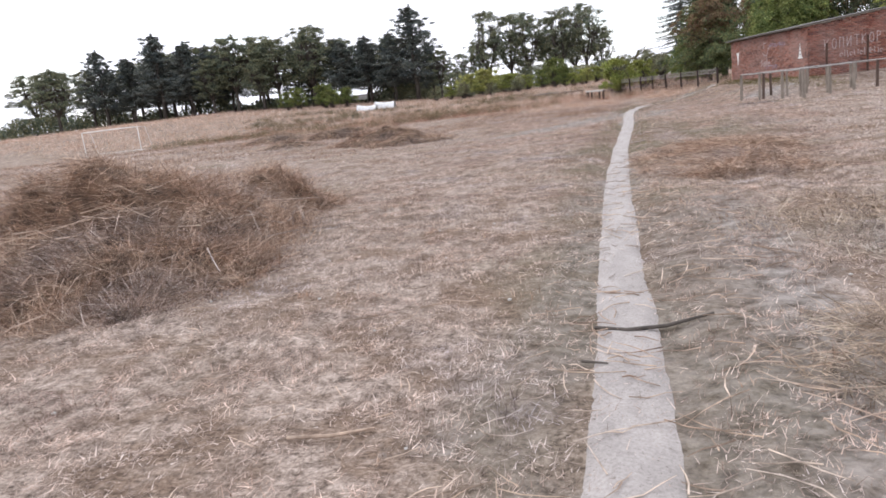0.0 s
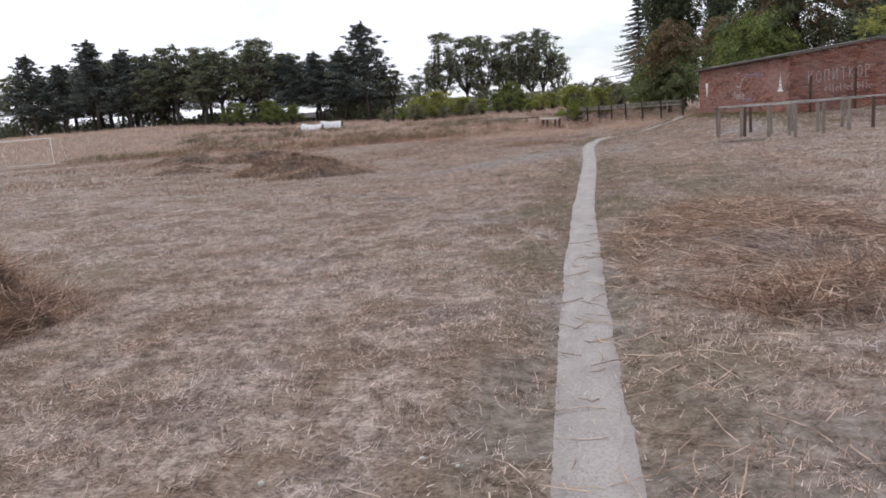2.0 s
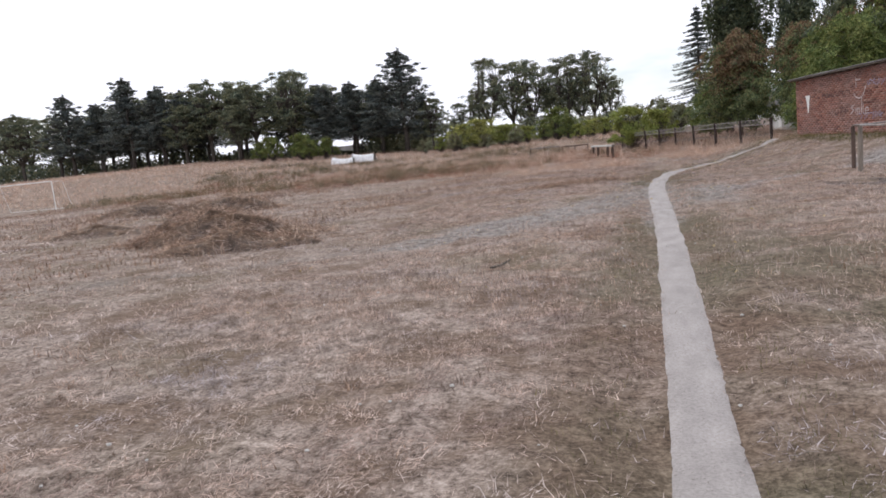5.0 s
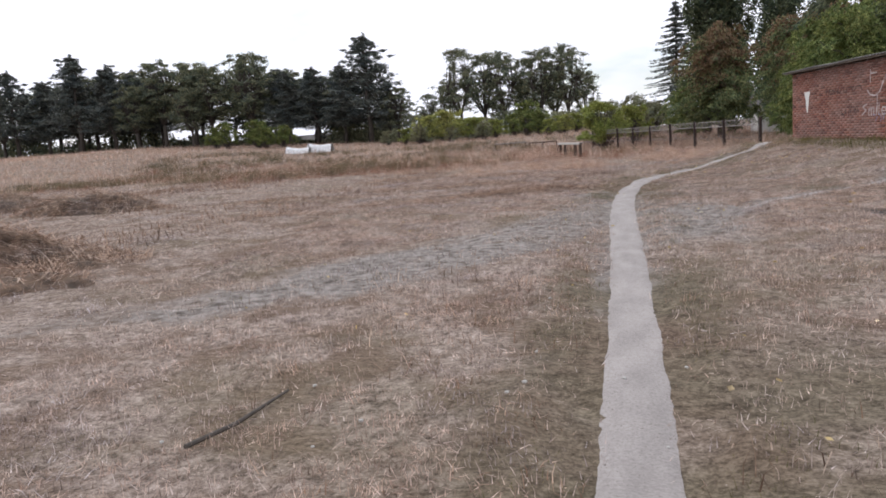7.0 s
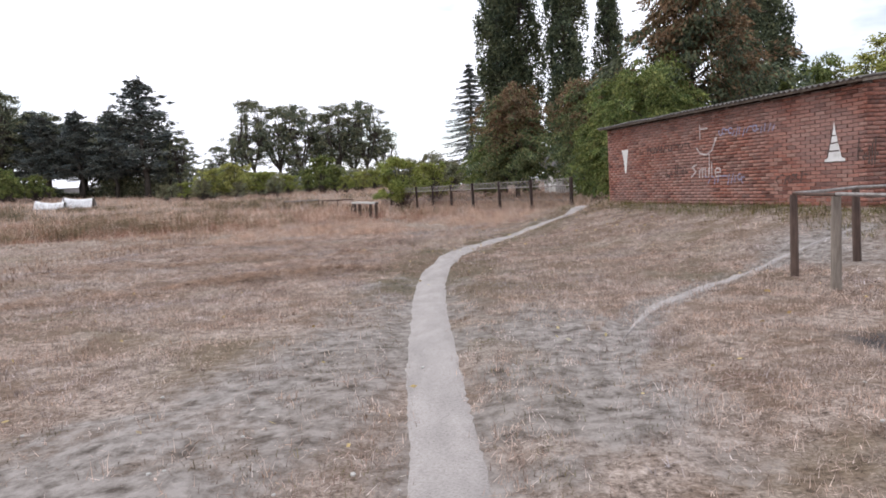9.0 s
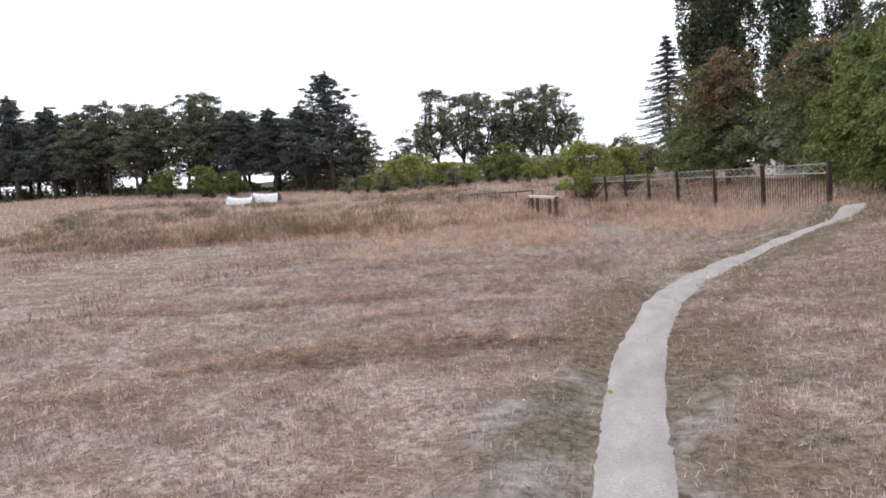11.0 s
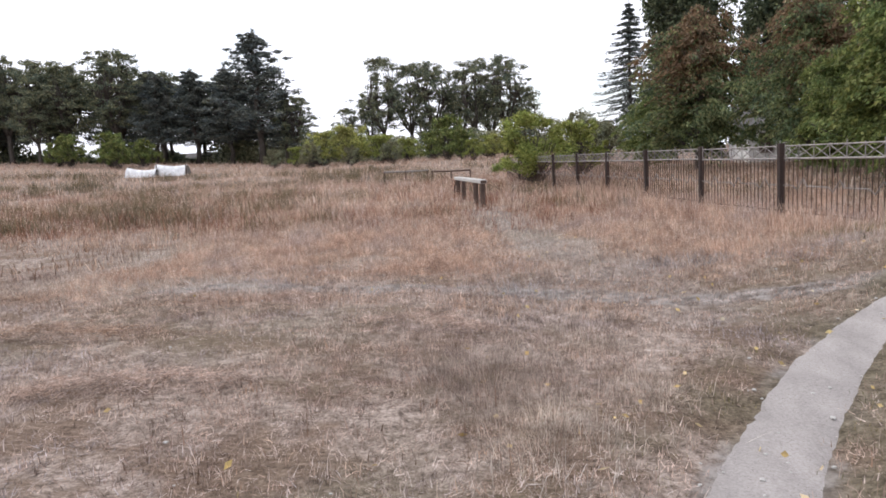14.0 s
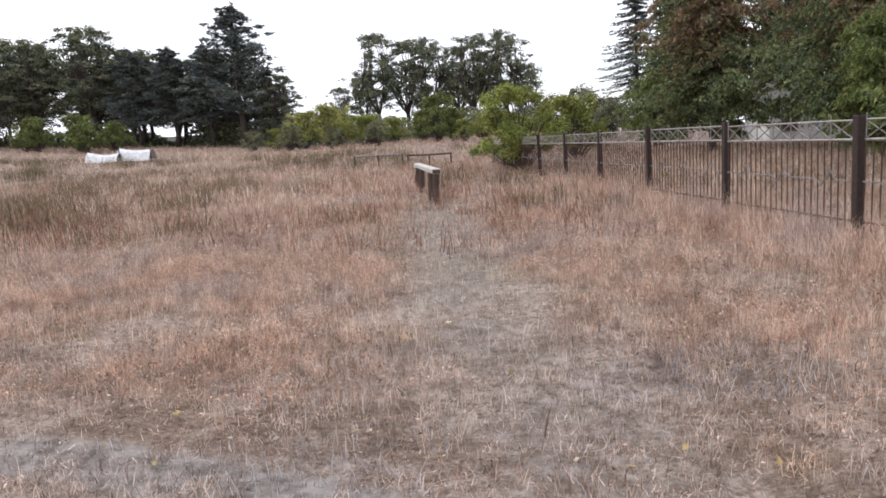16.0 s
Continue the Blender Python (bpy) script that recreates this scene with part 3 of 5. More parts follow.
def mown(n, x0, x1, y0, y1, size, name, mat, label, up=0.9):
    x, y = scatter(n, x0, x1, y0, y1)
    ok = clear_of_paths(x, y) & ~inside_shed(x, y) & (RNG.random(n) < 0.12 + 0.88 * smooth(vnoise(x, y, 0.7, 4) * 0.4 + vnoise(x, y, 0.17, 6) * 0.6, 0.33, 0.6)) & (RNG.random(n) > 0.7 * tall_zone(x, y))
    x, y = x[ok], y[ok]
    m = len(x)
    swath = 0.7 + 1.2 * vnoise(x, y, 3.0, 15)
    az = np.where(RNG.random(m) < 0.45, swath + RNG.normal(0, 0.5, m) + np.pi * RNG.integers(0, 2, m), RNG.uniform(0, 2 * np.pi, m))
    return blades(name, mat, x, y, size * RNG.uniform(0.4, 1.5, m), size * 0.07 * RNG.uniform(0.5, 1.6, m), RNG.uniform(up, 1.56, m), np.zeros(m), label, "grass", 0.006, az, segs=1, flat_turn=0.45)


mown(560000, -4.5, 4.2, 1.5, 20, 0.055, "mown_grass", M_STRAW, "short dry mown grass lying as straw on the field")
mown(150000, -5.5, 5.0, 20, 47, 0.06, "mown_grass", M_STRAW, "short dry mown grass lying as straw on the field")
mown(520000, -5.5, 5.0, 19.5, 49, 0.052, "mown_turf", M_TURF, "close short dry turf on the mown field", 0.15)
mown(130000, -14, -4.5, 1.5, 49, 0.10, "mown_grass", M_STRAW, "short dry mown grass lying as straw on the field")
mown(60000, 3.5, 12, 1.5, 38, 0.12, "mown_grass", M_STRAW, "short dry mown grass lying as straw on the field")
mown(70000, -45, -14, 8, 62, 0.24, "mown_grass", M_STRAW, "short dry mown grass lying as straw on the field")


def tufts(name, mat, count, per, x0, x1, y0, y1, long_, label, keep, spread=0.1, wide=0.006, lean=0.45, zone=False, segs=2):
    cx, cy = scatter(count, x0, x1, y0, y1)
    ok = RNG.random(count) < keep(cx, cy)
    ok &= ~inside_shed(cx, cy) & (near_line(cx, cy, TRAIL) > 0.33)
    cx, cy = cx[ok], cy[ok]
    k = RNG.integers(max(2, per // 2), per + per // 2, len(cx))
    size = np.repeat(RNG.uniform(0.55, 1.3, len(cx)), k)
    x = np.repeat(cx, k) + RNG.normal(0, spread, k.sum())
    y = np.repeat(cy, k) + RNG.normal(0, spread, k.sum())
    n = len(x)
    size = size * (0.5 + 0.5 * tall_zone(x, y)) if zone else size
    return blades(name, mat, x, y, long_ * size * RNG.uniform(0.5, 1.2, n), wide * RNG.uniform(0.6, 1.5, n), np.abs(RNG.normal(0, lean, n)), RNG.uniform(0.1, 1.0, n), label, "grass", -0.01, segs=segs)


def far_patch(k, cut):
    return lambda x, y: smooth(vnoise(x, y, 3.2, k), cut, cut + 0.18)


tufts("grass_tufts", M_STRAW, 9000, 7, -9, 6, 1.5, 48, 0.10, "low tufts of dry yellow grass on the mown field", lambda x, y: 0.25 + 0.75 * smooth(vnoise(x, y, 1.6, 21), 0.45, 0.7), 0.06, 0.004, 0.8)
tufts("green_tufts", M_GREENGRASS, 22000, 10, -2.5, 5, 12, 49, 0.06, "short olive green grass beside the footpath",
      lambda x, y: smooth(vnoise(x, y, 1.5, 23) + 0.25 * smooth(y, 34, 38), 0.42, 0.6) * (1 - smooth(near_line(x, y, TRAIL), 0.35, 1.0 + 0.3 * smooth(y, 34, 38))), 0.07, 0.0035, 0.8)
tufts("brown_tufts", M_HAY, 5200, 9, -30, 6, 10, 52, 0.16, "brownish tufts of cut weeds on the field", lambda x, y: smooth(vnoise(x, y, 2.6, 22), 0.55, 0.75), 0.14, 0.007, 0.9)
tufts("straw_tussocks", M_STRAW, 15000, 14, -9, 2.5, 33, 49, 0.10, "pinkish dry tussocks on the mown field", lambda x, y: 0.15 + 0.85 * smooth(vnoise(x, y, 0.8, 24), 0.42, 0.62) * smooth(near_line(x, y, TRAIL), 0.6, 1.6), 0.05, 0.0045, 1.0)
tall_label = "uncut tall dry grass with reddish brown stems"
def clumpy(x, y):
    return (0.12 + 0.2 * smooth(y, 45.4, 46.4) + 0.68 * tall_zone(x, y)) * (0.25 + 0.75 * smooth(vnoise(x, y, 0.7, 16), 0.35, 0.6)) * (0.1 + 0.9 * smooth(near_line(x, y, BEAM_TRAIL), 0.35, 0.9)) * (0.05 + 0.95 * smooth(near_line(x, y, CROSS), 0.25, 0.6))


tufts("tall_grass", M_TALL, 19000, 22, -7.5, 6, 45.3, 53, 0.29, tall_label, clumpy, 0.1, 0.0036, 0.95, True)
tufts("tall_grass", M_TALL, 8000, 12, -9, 7, 53, 61, 0.32, tall_label, clumpy, 0.13, 0.006, 0.85, True)
tufts("tall_grass", M_TALL, 12000, 10, -32, 9, 52, 84, 0.42, tall_label, lambda x, y: tall_zone(x, y), 0.24, 0.009, 0.95, True)
tufts("tall_grass", M_TALL, 16000, 9, -110, 24, 62, 118, 0.62, tall_label, lambda x, y: tall_zone(x, y), 0.6, 0.024, 0.95, True, 2)
tufts("pale_grass", M_GREYGRASS, 6500, 12, -9, 6, 45.5, 60, 0.2, "pale grey wormwood among the dry grass", lambda x, y: smooth(vnoise(x, y, 2.2, 31), 0.42, 0.6) * smooth(y, 45.5, 47.5), 0.12, 0.004, 0.75)
tufts("pale_grass", M_GREYGRASS, 420, 36, -1.9, 0.9, 41.6, 45.4, 0.22, "pale grey feathery wormwood on the mown field", lambda x, y: (1 - smooth(np.hypot(x + 0.55, (y - 43.4) * 0.6), 0.4, 1.2)) * smooth(vnoise(x, y, 0.5, 28), 0.3, 0.6), 0.11, 0.0032, 0.8)
tufts("fence_grass", M_TALL, 3800, 12, -1, 6.5, 48.5, 68, 0.5, "tall reddish dry grass along the metal fence",
      lambda x, y: (1 - smooth(np.abs((x - 4.62) * 0.952 + (y - 50.5) * 0.307 + 0.9), 0.5, 2.0)) * smooth(y, 48.5, 50.5), 0.1, 0.007, 0.3)
tufts("shed_grass", M_GREENGRASS, 4500, 12, 2.5, 11, 35, 50, 0.17, "greenish weeds at the foot of the brick wall",
      lambda x, y: (1 - smooth(np.hypot((x - SHED_F[0]) * SHED_V[0] + (y - SHED_F[1]) * SHED_V[1] + 0.5, 0), 0.3, 1.6)), 0.12, 0.008, 0.6)
tufts("tall_weeds", M_HAY, 900, 26, -12, 6, 47, 62, 0.28, "dark brown weeds standing in the dry grass", lambda x, y: tall_zone(x, y), 0.13, 0.004, 0.8)
tufts("olive_weeds", M_OLIVE, 2600, 60, -52, 2, 54, 96, 0.72, "round olive brown weeds in the tall dry grass", lambda x, y: tall_zone(x, y) * smooth(vnoise(x, y, 5.0, 45), 0.38, 0.55), 0.26, 0.012, 0.85)
# olive blades added to darken this ground like shade from the trees
tufts("shade_fill_blades", M_OLIVE, 5200, 14, 1, 20, 53, 92, 0.3, "dull olive blades added as tree shade on the ground behind the fence", lambda x, y: 0.9 * smooth((x - 4.62) * 0.952 + (y - 50.5) * 0.307, 0.6, 2.5), 0.25, 0.012, 0.7)
tufts("rust_weeds", M_RUSTWEED, 2400, 34, -44, 3, 53, 80, 0.52, "rusty red dry weeds in the tall grass", lambda x, y: tall_zone(x, y) * smooth(vnoise(x, y, 3.5, 44), 0.42, 0.58), 0.22, 0.009, 0.8)
tufts("red_weeds", M_REDWEED, 6500, 14, -48, -7, 14, 60, 0.16, "reddish brown low weeds on the field", lambda x, y: smooth(vnoise(x, y, 5, 43), 0.5, 0.66) * smooth(-x, 7, 12), 0.3, 0.014, 0.8)
tufts("field_weeds", M_HAY, 4200, 14, -60, -8, 24, 62, 0.3, "brown patches of standing weeds on the field", lambda x, y: smooth(vnoise(x, y, 6, 41), 0.58, 0.7), 0.3, 0.014, 0.5)


# cut clumps, dusty tussocks and the seed heads of the uncut grass
tufts("cut_clumps", M_HAY, 2600, 26, -9, 5, 2, 47, 0.085, "small dark clumps of cut grass on the mown field", lambda x, y: 0.2 + 0.8 * smooth(vnoise(x, y, 2.2, 25), 0.45, 0.65), 0.055, 0.0055, 1.2)
tufts("pale_clumps", M_STRAW, 4200, 22, -9, 5, 2, 47, 0.10, "small pale bundles of cut straw on the mown field", lambda x, y: 0.2 + 0.8 * smooth(vnoise(x, y, 1.8, 26), 0.45, 0.65), 0.07, 0.005, 1.3)
tufts("dust_tussocks", M_OLIVE, 5200, 14, -9, 2.4, 20, 36, 0.045, "low dark tussocks in the grey dust beside the footpath",
      lambda x, y: np.maximum(1 - smooth(near_line(x, y, GREY), 0.6, 1.7), smooth(x, 0.1, 0.4) * (1 - smooth(x, 1.0, 2.0)) * smooth(y, 27, 29) * (1 - smooth(y, 32, 34))) * smooth(vnoise(x, y, 0.45, 27), 0.42, 0.62), 0.05, 0.005, 1.0)


def seed_heads(n, x0, x1, y0, y1, top, size, mat, k, label):
    """Tiny scraps of chaff and seed at the height of the grass they sit in."""
    x, y = scatter(n, x0, x1, y0, y1)
    ok = (RNG.random(n) < clumpy(x, y) * smooth(vnoise(x, y, 1.1, k), 0.35, 0.6)) & ~inside_shed(x, y) & (near_line(x, y, TRAIL) > 0.5)
    x, y = x[ok], y[ok]
    z = height(x, y) + top * (0.3 + 0.7 * tall_zone(x, y)) * RNG.uniform(0.15, 1.0, len(x))
    d = RNG.normal(size=(len(x), 3))
    d /= np.linalg.norm(d, axis=1)[:, None]
    e = np.cross(d, RNG.normal(size=(len(x), 3)))
    e /= np.linalg.norm(e, axis=1)[:, None]
    c = np.stack([x, y, z], 1)
    w = (size * RNG.uniform(0.5, 1.5, len(x)))[:, None]
    v = np.stack([c - d * w, c + e * w * 0.4, c + d * w, c - e * w * 0.4], 1).reshape(-1, 3)
    return lone("seed_heads", mesh_arrays("seed_heads", v, np.arange(4 * len(x)).reshape(-1, 4), mat), label, "grass", kind="stuff")


seed_heads(150000, -7.5, 6, 45.5, 55, 0.3, 0.011, M_TALL, 33, "fine pinkish seed heads in the uncut grass")
seed_heads(110000, -7.5, 6, 45.5, 55, 0.24, 0.011, M_GREYGRASS, 34, "fine pale grey chaff in the uncut grass")
seed_heads(60000, -7.5, 6, 45.5, 55, 0.2, 0.012, M_REDWEED, 35, "fine reddish brown chaff in the uncut grass")


# ---- hay heaps ----
def hay_heap(cx, cy, rx, ry, tall, turn, count, long_, label, mat=None, seed=0, thin=1.0, flat=0.8):
    mat = mat or M_HAY
    base = thing("hay_heap", pose(cx, cy, float(height(cx, cy)) - 0.03, 0, 0, turn), label, "hay heap", "heaps of raked hay on the field")
    n = 28
    u = np.linspace(-1.15, 1.15, n)
    X, Y = np.meshgrid(u, u)
    r = np.hypot(X, Y) * (1 + 0.35 * (vnoise(X + seed, Y, 0.6, 51) - 0.5))

    def prof(px, py):
        rr = np.hypot(px, py) * (1 + 0.35 * (vnoise(px + seed, py, 0.6, 51) - 0.5))
        return tall * np.clip(0.55 * (1 - rr ** 2) + 0.5 * (1 - np.clip(rr, 0, 1)) ** 1.2, -0.06, 1) * (0.3 + 0.95 * vnoise(px + seed, py, 0.42, 52) + 0.6 * vnoise(px + seed, py, 0.17, 54))
    Z = prof(X, Y)
    ii = np.arange(n * n).reshape(n, n)
    q = np.stack([ii[:-1, :-1], ii[:-1, 1:], ii[1:, 1:], ii[1:, :-1]], -1).reshape(-1, 4)
    # dark sheet under the straw: the heap's inner shade put into colour
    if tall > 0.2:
        core = mesh_arrays("core", np.stack([X * rx, Y * ry, Z], -1).reshape(-1, 3), q, M_HAYSHADE)
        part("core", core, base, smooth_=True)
    rad = np.sqrt(RNG.random(count)) * 1.12
    th = RNG.uniform(0, 2 * np.pi, count)
    px, py = rad * np.cos(th), rad * np.sin(th)
    z = prof(px, py) + RNG.uniform(-0.02, 0.05, count)
    swirl = 4.5 * vnoise(px + seed, py, 0.5, 53)
    ob = blades("straw", mat, px * rx, py * ry, long_ * RNG.uniform(0.4, 1.5, count), thin * 0.0085 * (0.6 + long_) * RNG.uniform(0.5, 1.7, count), RNG.uniform(flat, 1.75, count),
                RNG.uniform(-0.2, 0.5, count), "", "", 0, np.where(RNG.random(count) < 0.4, swirl + RNG.normal(0, 0.6, count), RNG.uniform(0, 2 * np.pi, count)), z, 2, 0.7)
    for key in ("category", "kind", "label"):
        if key in ob:
            del ob[key]
    ob.parent = base
    return base


hay_heap(-5.25, 6.9, 2.15, 2.9, 0.92, 14, 46000, 0.42, "large heap of tangled brown hay and dry stalks", seed=1, thin=0.62)
hay_heap(-3.75, 5.9, 1.0, 1.5, 0.3, 8, 12000, 0.34, "low skirt of brown hay beside a larger heap", seed=2, thin=0.62)
hay_heap(-5.25, 10.2, 1.35, 1.15, 0.66, -10, 14000, 0.36, "rounded heap of brown hay behind a larger one", seed=12, thin=0.65)
hay_heap(-9.7, 27.6, 2.6, 1.0, 0.55, 4, 8000, 0.34, "long low heap of reddish brown hay", seed=3)
hay_heap(-15.8, 37.0, 2.3, 1.2, 0.62, 8, 5500, 0.36, "low mound of raked brown hay", seed=4)
hay_heap(-20.5, 38.5, 2.6, 1.2, 0.5, 10, 3500, 0.4, "low mound of raked brown hay", seed=5)
hay_heap(-8.2, 25.9, 1.6, 0.7, 0.34, 12, 2500, 0.3, "flat scatter of reddish brown hay", seed=6)
hay_heap(2.35, 3.9, 0.8, 0.8, 0.16, 0, 4000, 0.22, "loose clump of grey cut stalks beside the footpath", M_GREYHAY, seed=7, thin=0.6, flat=1.1)
hay_heap(1.95, 13.4, 1.25, 2.7, 0.09, -6, 9500, 0.3, "loose spread of brown cut stalks beside the footpath", seed=8, thin=0.7, flat=1.15)
hay_heap(2.7, 7.0, 1.3, 1.6, 0.12, -8, 4200, 0.24, "loose spread of grey cut stalks beside the footpath", M_GREYHAY, seed=9)
hay_heap(-2.9, 36.9, 1.9, 0.3, 0.18, 18, 11000, 0.14, "thin ridge of raked dry grass across the field", seed=10, thin=0.5, flat=1.0)
hay_heap(2.2, 10.7, 0.9, 0.6, 0.16, 0, 3200, 0.26, "small heap of rusty brown hay beside the footpath", seed=13, thin=0.7)
hay_heap(-15.5, 30.2, 1.9, 0.7, 0.22, 10, 1500, 0.34, "flat scatter of reddish brown hay", seed=11)


for k, (rx_, ry_, l_, w_, t_) in enumerate(((-4.6, 40.4, 1.7, 0.24, 12), (-6.6, 42.8, 2.0, 0.3, 10), (-8.4, 46.2, 2.4, 0.32, -4), (-3.5, 46.2, 0.4, 0.28, 20),
                                             (-7.4, 33.4, 2.3, 0.3, 16), (-5.4, 31.2, 0.8, 0.25, 5), (-9.8, 37.6, 2.2, 0.35, 8), (-4.0, 29.0, 0.6, 0.25, 30), (-5.0, 44.3, 1.5, 0.22, 5), (-3.4, 43.0, 0.9, 0.2, 14),
                                             (-2.2, 40.9, 0.5, 0.24, 20), (-3.1, 39.0, 1.3, 0.2, 16), (-7.0, 39.6, 1.8, 0.26, 12), (-1.7, 44.9, 0.7, 0.2, -6), (-5.6, 35.2, 1.4, 0.24, 20))):
    hay_heap(rx_, ry_, l_, w_, 0.13, t_, int(2600 * l_ + 400), 0.11, "low windrow of raked dry grass on the mown field", M_TURF if k % 2 else M_HAY, seed=20 + k, thin=0.5, flat=1.1)


# ---- brick shed ----
def shed_m(u, v, z):
    p = SHED_F + SHED_U * u + SHED_V * v
    return Vector((p[0], p[1], z))


SHED_ROT = math.degrees(math.atan2(SHED_U[1], SHED_U[0]))
SHED_Z = 0.42
shed = thing("brick_shed", pose(SHED_F[0], SHED_F[1], SHED_Z, 0, 0, SHED_ROT), "red brick shed with graffiti under a corrugated lean-to roof", "shed")
EAVE, RISE = 2.42, 0.105


def top_at(v):
    return EAVE + RISE * v


def shed_wall(name, a, b, va, vb, thick):
    """A wall along the shed's own x and y from a to b, its top following the roof."""
    ax, ay = a
    bx, by = b
    dx, dy = bx - ax, by - ay
    ln = math.hypot(dx, dy)
    nx_, ny_ = -dy / ln * thick, dx / ln * thick
    pts = [(ax, ay), (bx, by), (bx + nx_, by + ny_), (ax + nx_, ay + ny_)]
    verts = [(x, y, -0.2) for x, y in pts] + [(x, y, top_at(y)) for x, y in pts]
    return part(name, mesh_from(name, verts, [(3, 2, 1, 0), (4, 5, 6, 7), (0, 1, 5, 4), (1, 2, 6, 5), (2, 3, 7, 6), (3, 0, 4, 7)], M_MORTAR), shed)


IN = 0.012
wall_long = shed_wall("long_wall", (IN, IN), (SHED_L - IN, IN), 0, 0, 0.24)
wall_end = shed_wall("end_wall", (SHED_L - IN, 0.25), (SHED_L - IN, SHED_W), 0, SHED_W, 0.23)
shed_wall("far_wall", (0.25, SHED_W - IN), (IN + 0.24, 0.26), 0, SHED_W, 0.0 + 0.23)
shed_wall("rear_wall", (SHED_L - 0.26, SHED_W - IN), (0.26, SHED_W - IN), SHED_W, SHED_W, 0.23)
# roof: one sheet, waves running down the slope
nw, nv = 420, 8
uu, vv = np.meshgrid(np.linspace(-0.14, SHED_L + 0.2, nw), np.linspace(-0.3, SHED_W + 0.3, nv))
wave = 0.022 * np.sin(uu * 2 * np.pi / 0.15) + 0.03 * (vnoise(uu, vv, 1.1, 61) - 0.5)
zz = EAVE + RISE * vv + 0.10 + wave
top = np.stack([uu, vv, zz + 0.006], -1).reshape(-1, 3)
low = np.stack([uu, vv, zz - 0.006], -1).reshape(-1, 3)
ii = np.arange(nw * nv).reshape(nv, nw)
q = np.stack([ii[:-1, :-1], ii[:-1, 1:], ii[1:, 1:], ii[1:, :-1]], -1).reshape(-1, 4)
rim = [np.stack([e[:-1], e[1:], e[1:] + nw * nv, e[:-1] + nw * nv], -1) for e in (ii[0][::-1], ii[-1], ii[:, 0], ii[:, -1][::-1])]
roof = part("roof", mesh_arrays("roof", np.concatenate([top, low]), np.concatenate([q, q[:, ::-1] + nw * nv, *rim]), M_ASBESTOS), shed, "dark grey corrugated sheet roof", smooth_=True)
for k in range(9):
    u = 0.25 + k * (SHED_L - 0.5) / 8
    bm = box_bm(0.09, SHED_W + 0.3, 0.085, 0.006)
    bmesh.ops.rotate(bm, verts=bm.verts, matrix=Matrix.Rotation(math.atan(RISE), 3, "X"))
    part("rafter", bm_mesh("rafter", bm, M_DARKWOOD), shed, m=pose(u, SHED_W / 2 - 0.02, top_at(SHED_W / 2) + 0.025))
part("fascia", bm_mesh("fascia", box_bm(SHED_L + 0.3, 0.03, 0.05, 0.004), M_WOOD), shed, "weathered eave batten", m=pose(SHED_L / 2, -0.2, EAVE + 0.035))
bm = box_bm(0.03, SHED_W + 0.5, 0.07, 0.004)
bmesh.ops.rotate(bm, verts=bm.verts, matrix=Matrix.Rotation(math.atan(RISE), 3, "X"))
part("verge_board", bm_mesh("verge_board", bm, M_WOOD), shed, "weathered verge board", m=pose(SHED_L + 0.13, SHED_W / 2, top_at(SHED_W / 2) + 0.05))


# ---- paint on the shed ----
def strokes(name, lines, half, mat, parent_face, label, jitter=0.0):
    """Painted lines on a face: each a run of (s, z) places; parent_face maps s, z to the shed's own space."""
    verts, faces = [], []
    for run in lines:
        pts = [Vector((s, z, 0)) for s, z in run]
        for a, b in zip(pts, pts[1:]):
            d = (b - a).normalized()
            nn = Vector((-d.y, d.x, 0)) * half
            a2, b2 = a - d * half * 0.5, b + d * half * 0.5
            i = len(verts)
            verts += [a2 + nn, b2 + nn, b2 - nn, a2 - nn]
            faces.append((i, i + 1, i + 2, i + 3))
    k = random.Random(len(verts))
    me = mesh_from(name, [parent_face(v.x, v.y, 0.02 + 0.001 * k.random()) for v in verts], faces, mat)
    return part(name, me, shed, label)


def on_long(s, z, out=0.019):
    return (s, -out, z - SHED_Z)


def on_end(s, z, out=0.019):
    return (SHED_L + out, s, z - SHED_Z)


def arc(cx, cz, r, a0, a1, n=9, flat=1.0):
    return [(cx + r * math.cos(a0 + (a1 - a0) * k / n), cz + r * flat * math.sin(a0 + (a1 - a0) * k / n)) for k in range(n + 1)]


part("white_wedge", mesh_from("white_wedge", [on_long(*p) for p in ((0.86, 2.18), (1.25, 2.18), (1.19, 1.95), (1.1, 1.5), (1.03, 1.5), (0.96, 1.9))], [(0, 1, 2, 3, 4, 5)], M_WHITE), shed, "white painted wedge")
part("white_cone", mesh_from("white_cone", [on_long(*p) for p in ((8.72, 1.46), (9.22, 1.46), (9.22, 1.51), (9.14, 1.53), (9.05, 1.83), (8.99, 2.05), (8.96, 2.22), (8.93, 2.05), (8.87, 1.8), (8.8, 1.53), (8.72, 1.51))], [tuple(range(11))], M_WHITE), shed, "white painted cone")
strokes("cone_outline", [[(8.7, 1.45), (9.25, 1.45)], [(8.78, 1.53), (8.86, 1.8), (8.93, 2.08)], [(8.8, 1.66), (9.08, 1.66)], [(8.86, 1.8), (9.05, 1.82)], [(8.9, 1.95), (9.0, 1.95)]], 0.012, M_BLACK, on_long, "black outline")
strokes("white_figure", [[(4.75, 2.55), (4.75, 2.2)], [(4.75, 2.45), (5.05, 2.45)], [(4.6, 2.0), (4.75, 1.85), (5.0, 1.82), (5.2, 1.9), (5.4, 2.2)], [(5.1, 1.82), (5.1, 1.35)], [(5.35, 2.2), (5.3, 2.05)]], 0.022, M_SCRAWL, on_long, "chalk white lines")
word = []
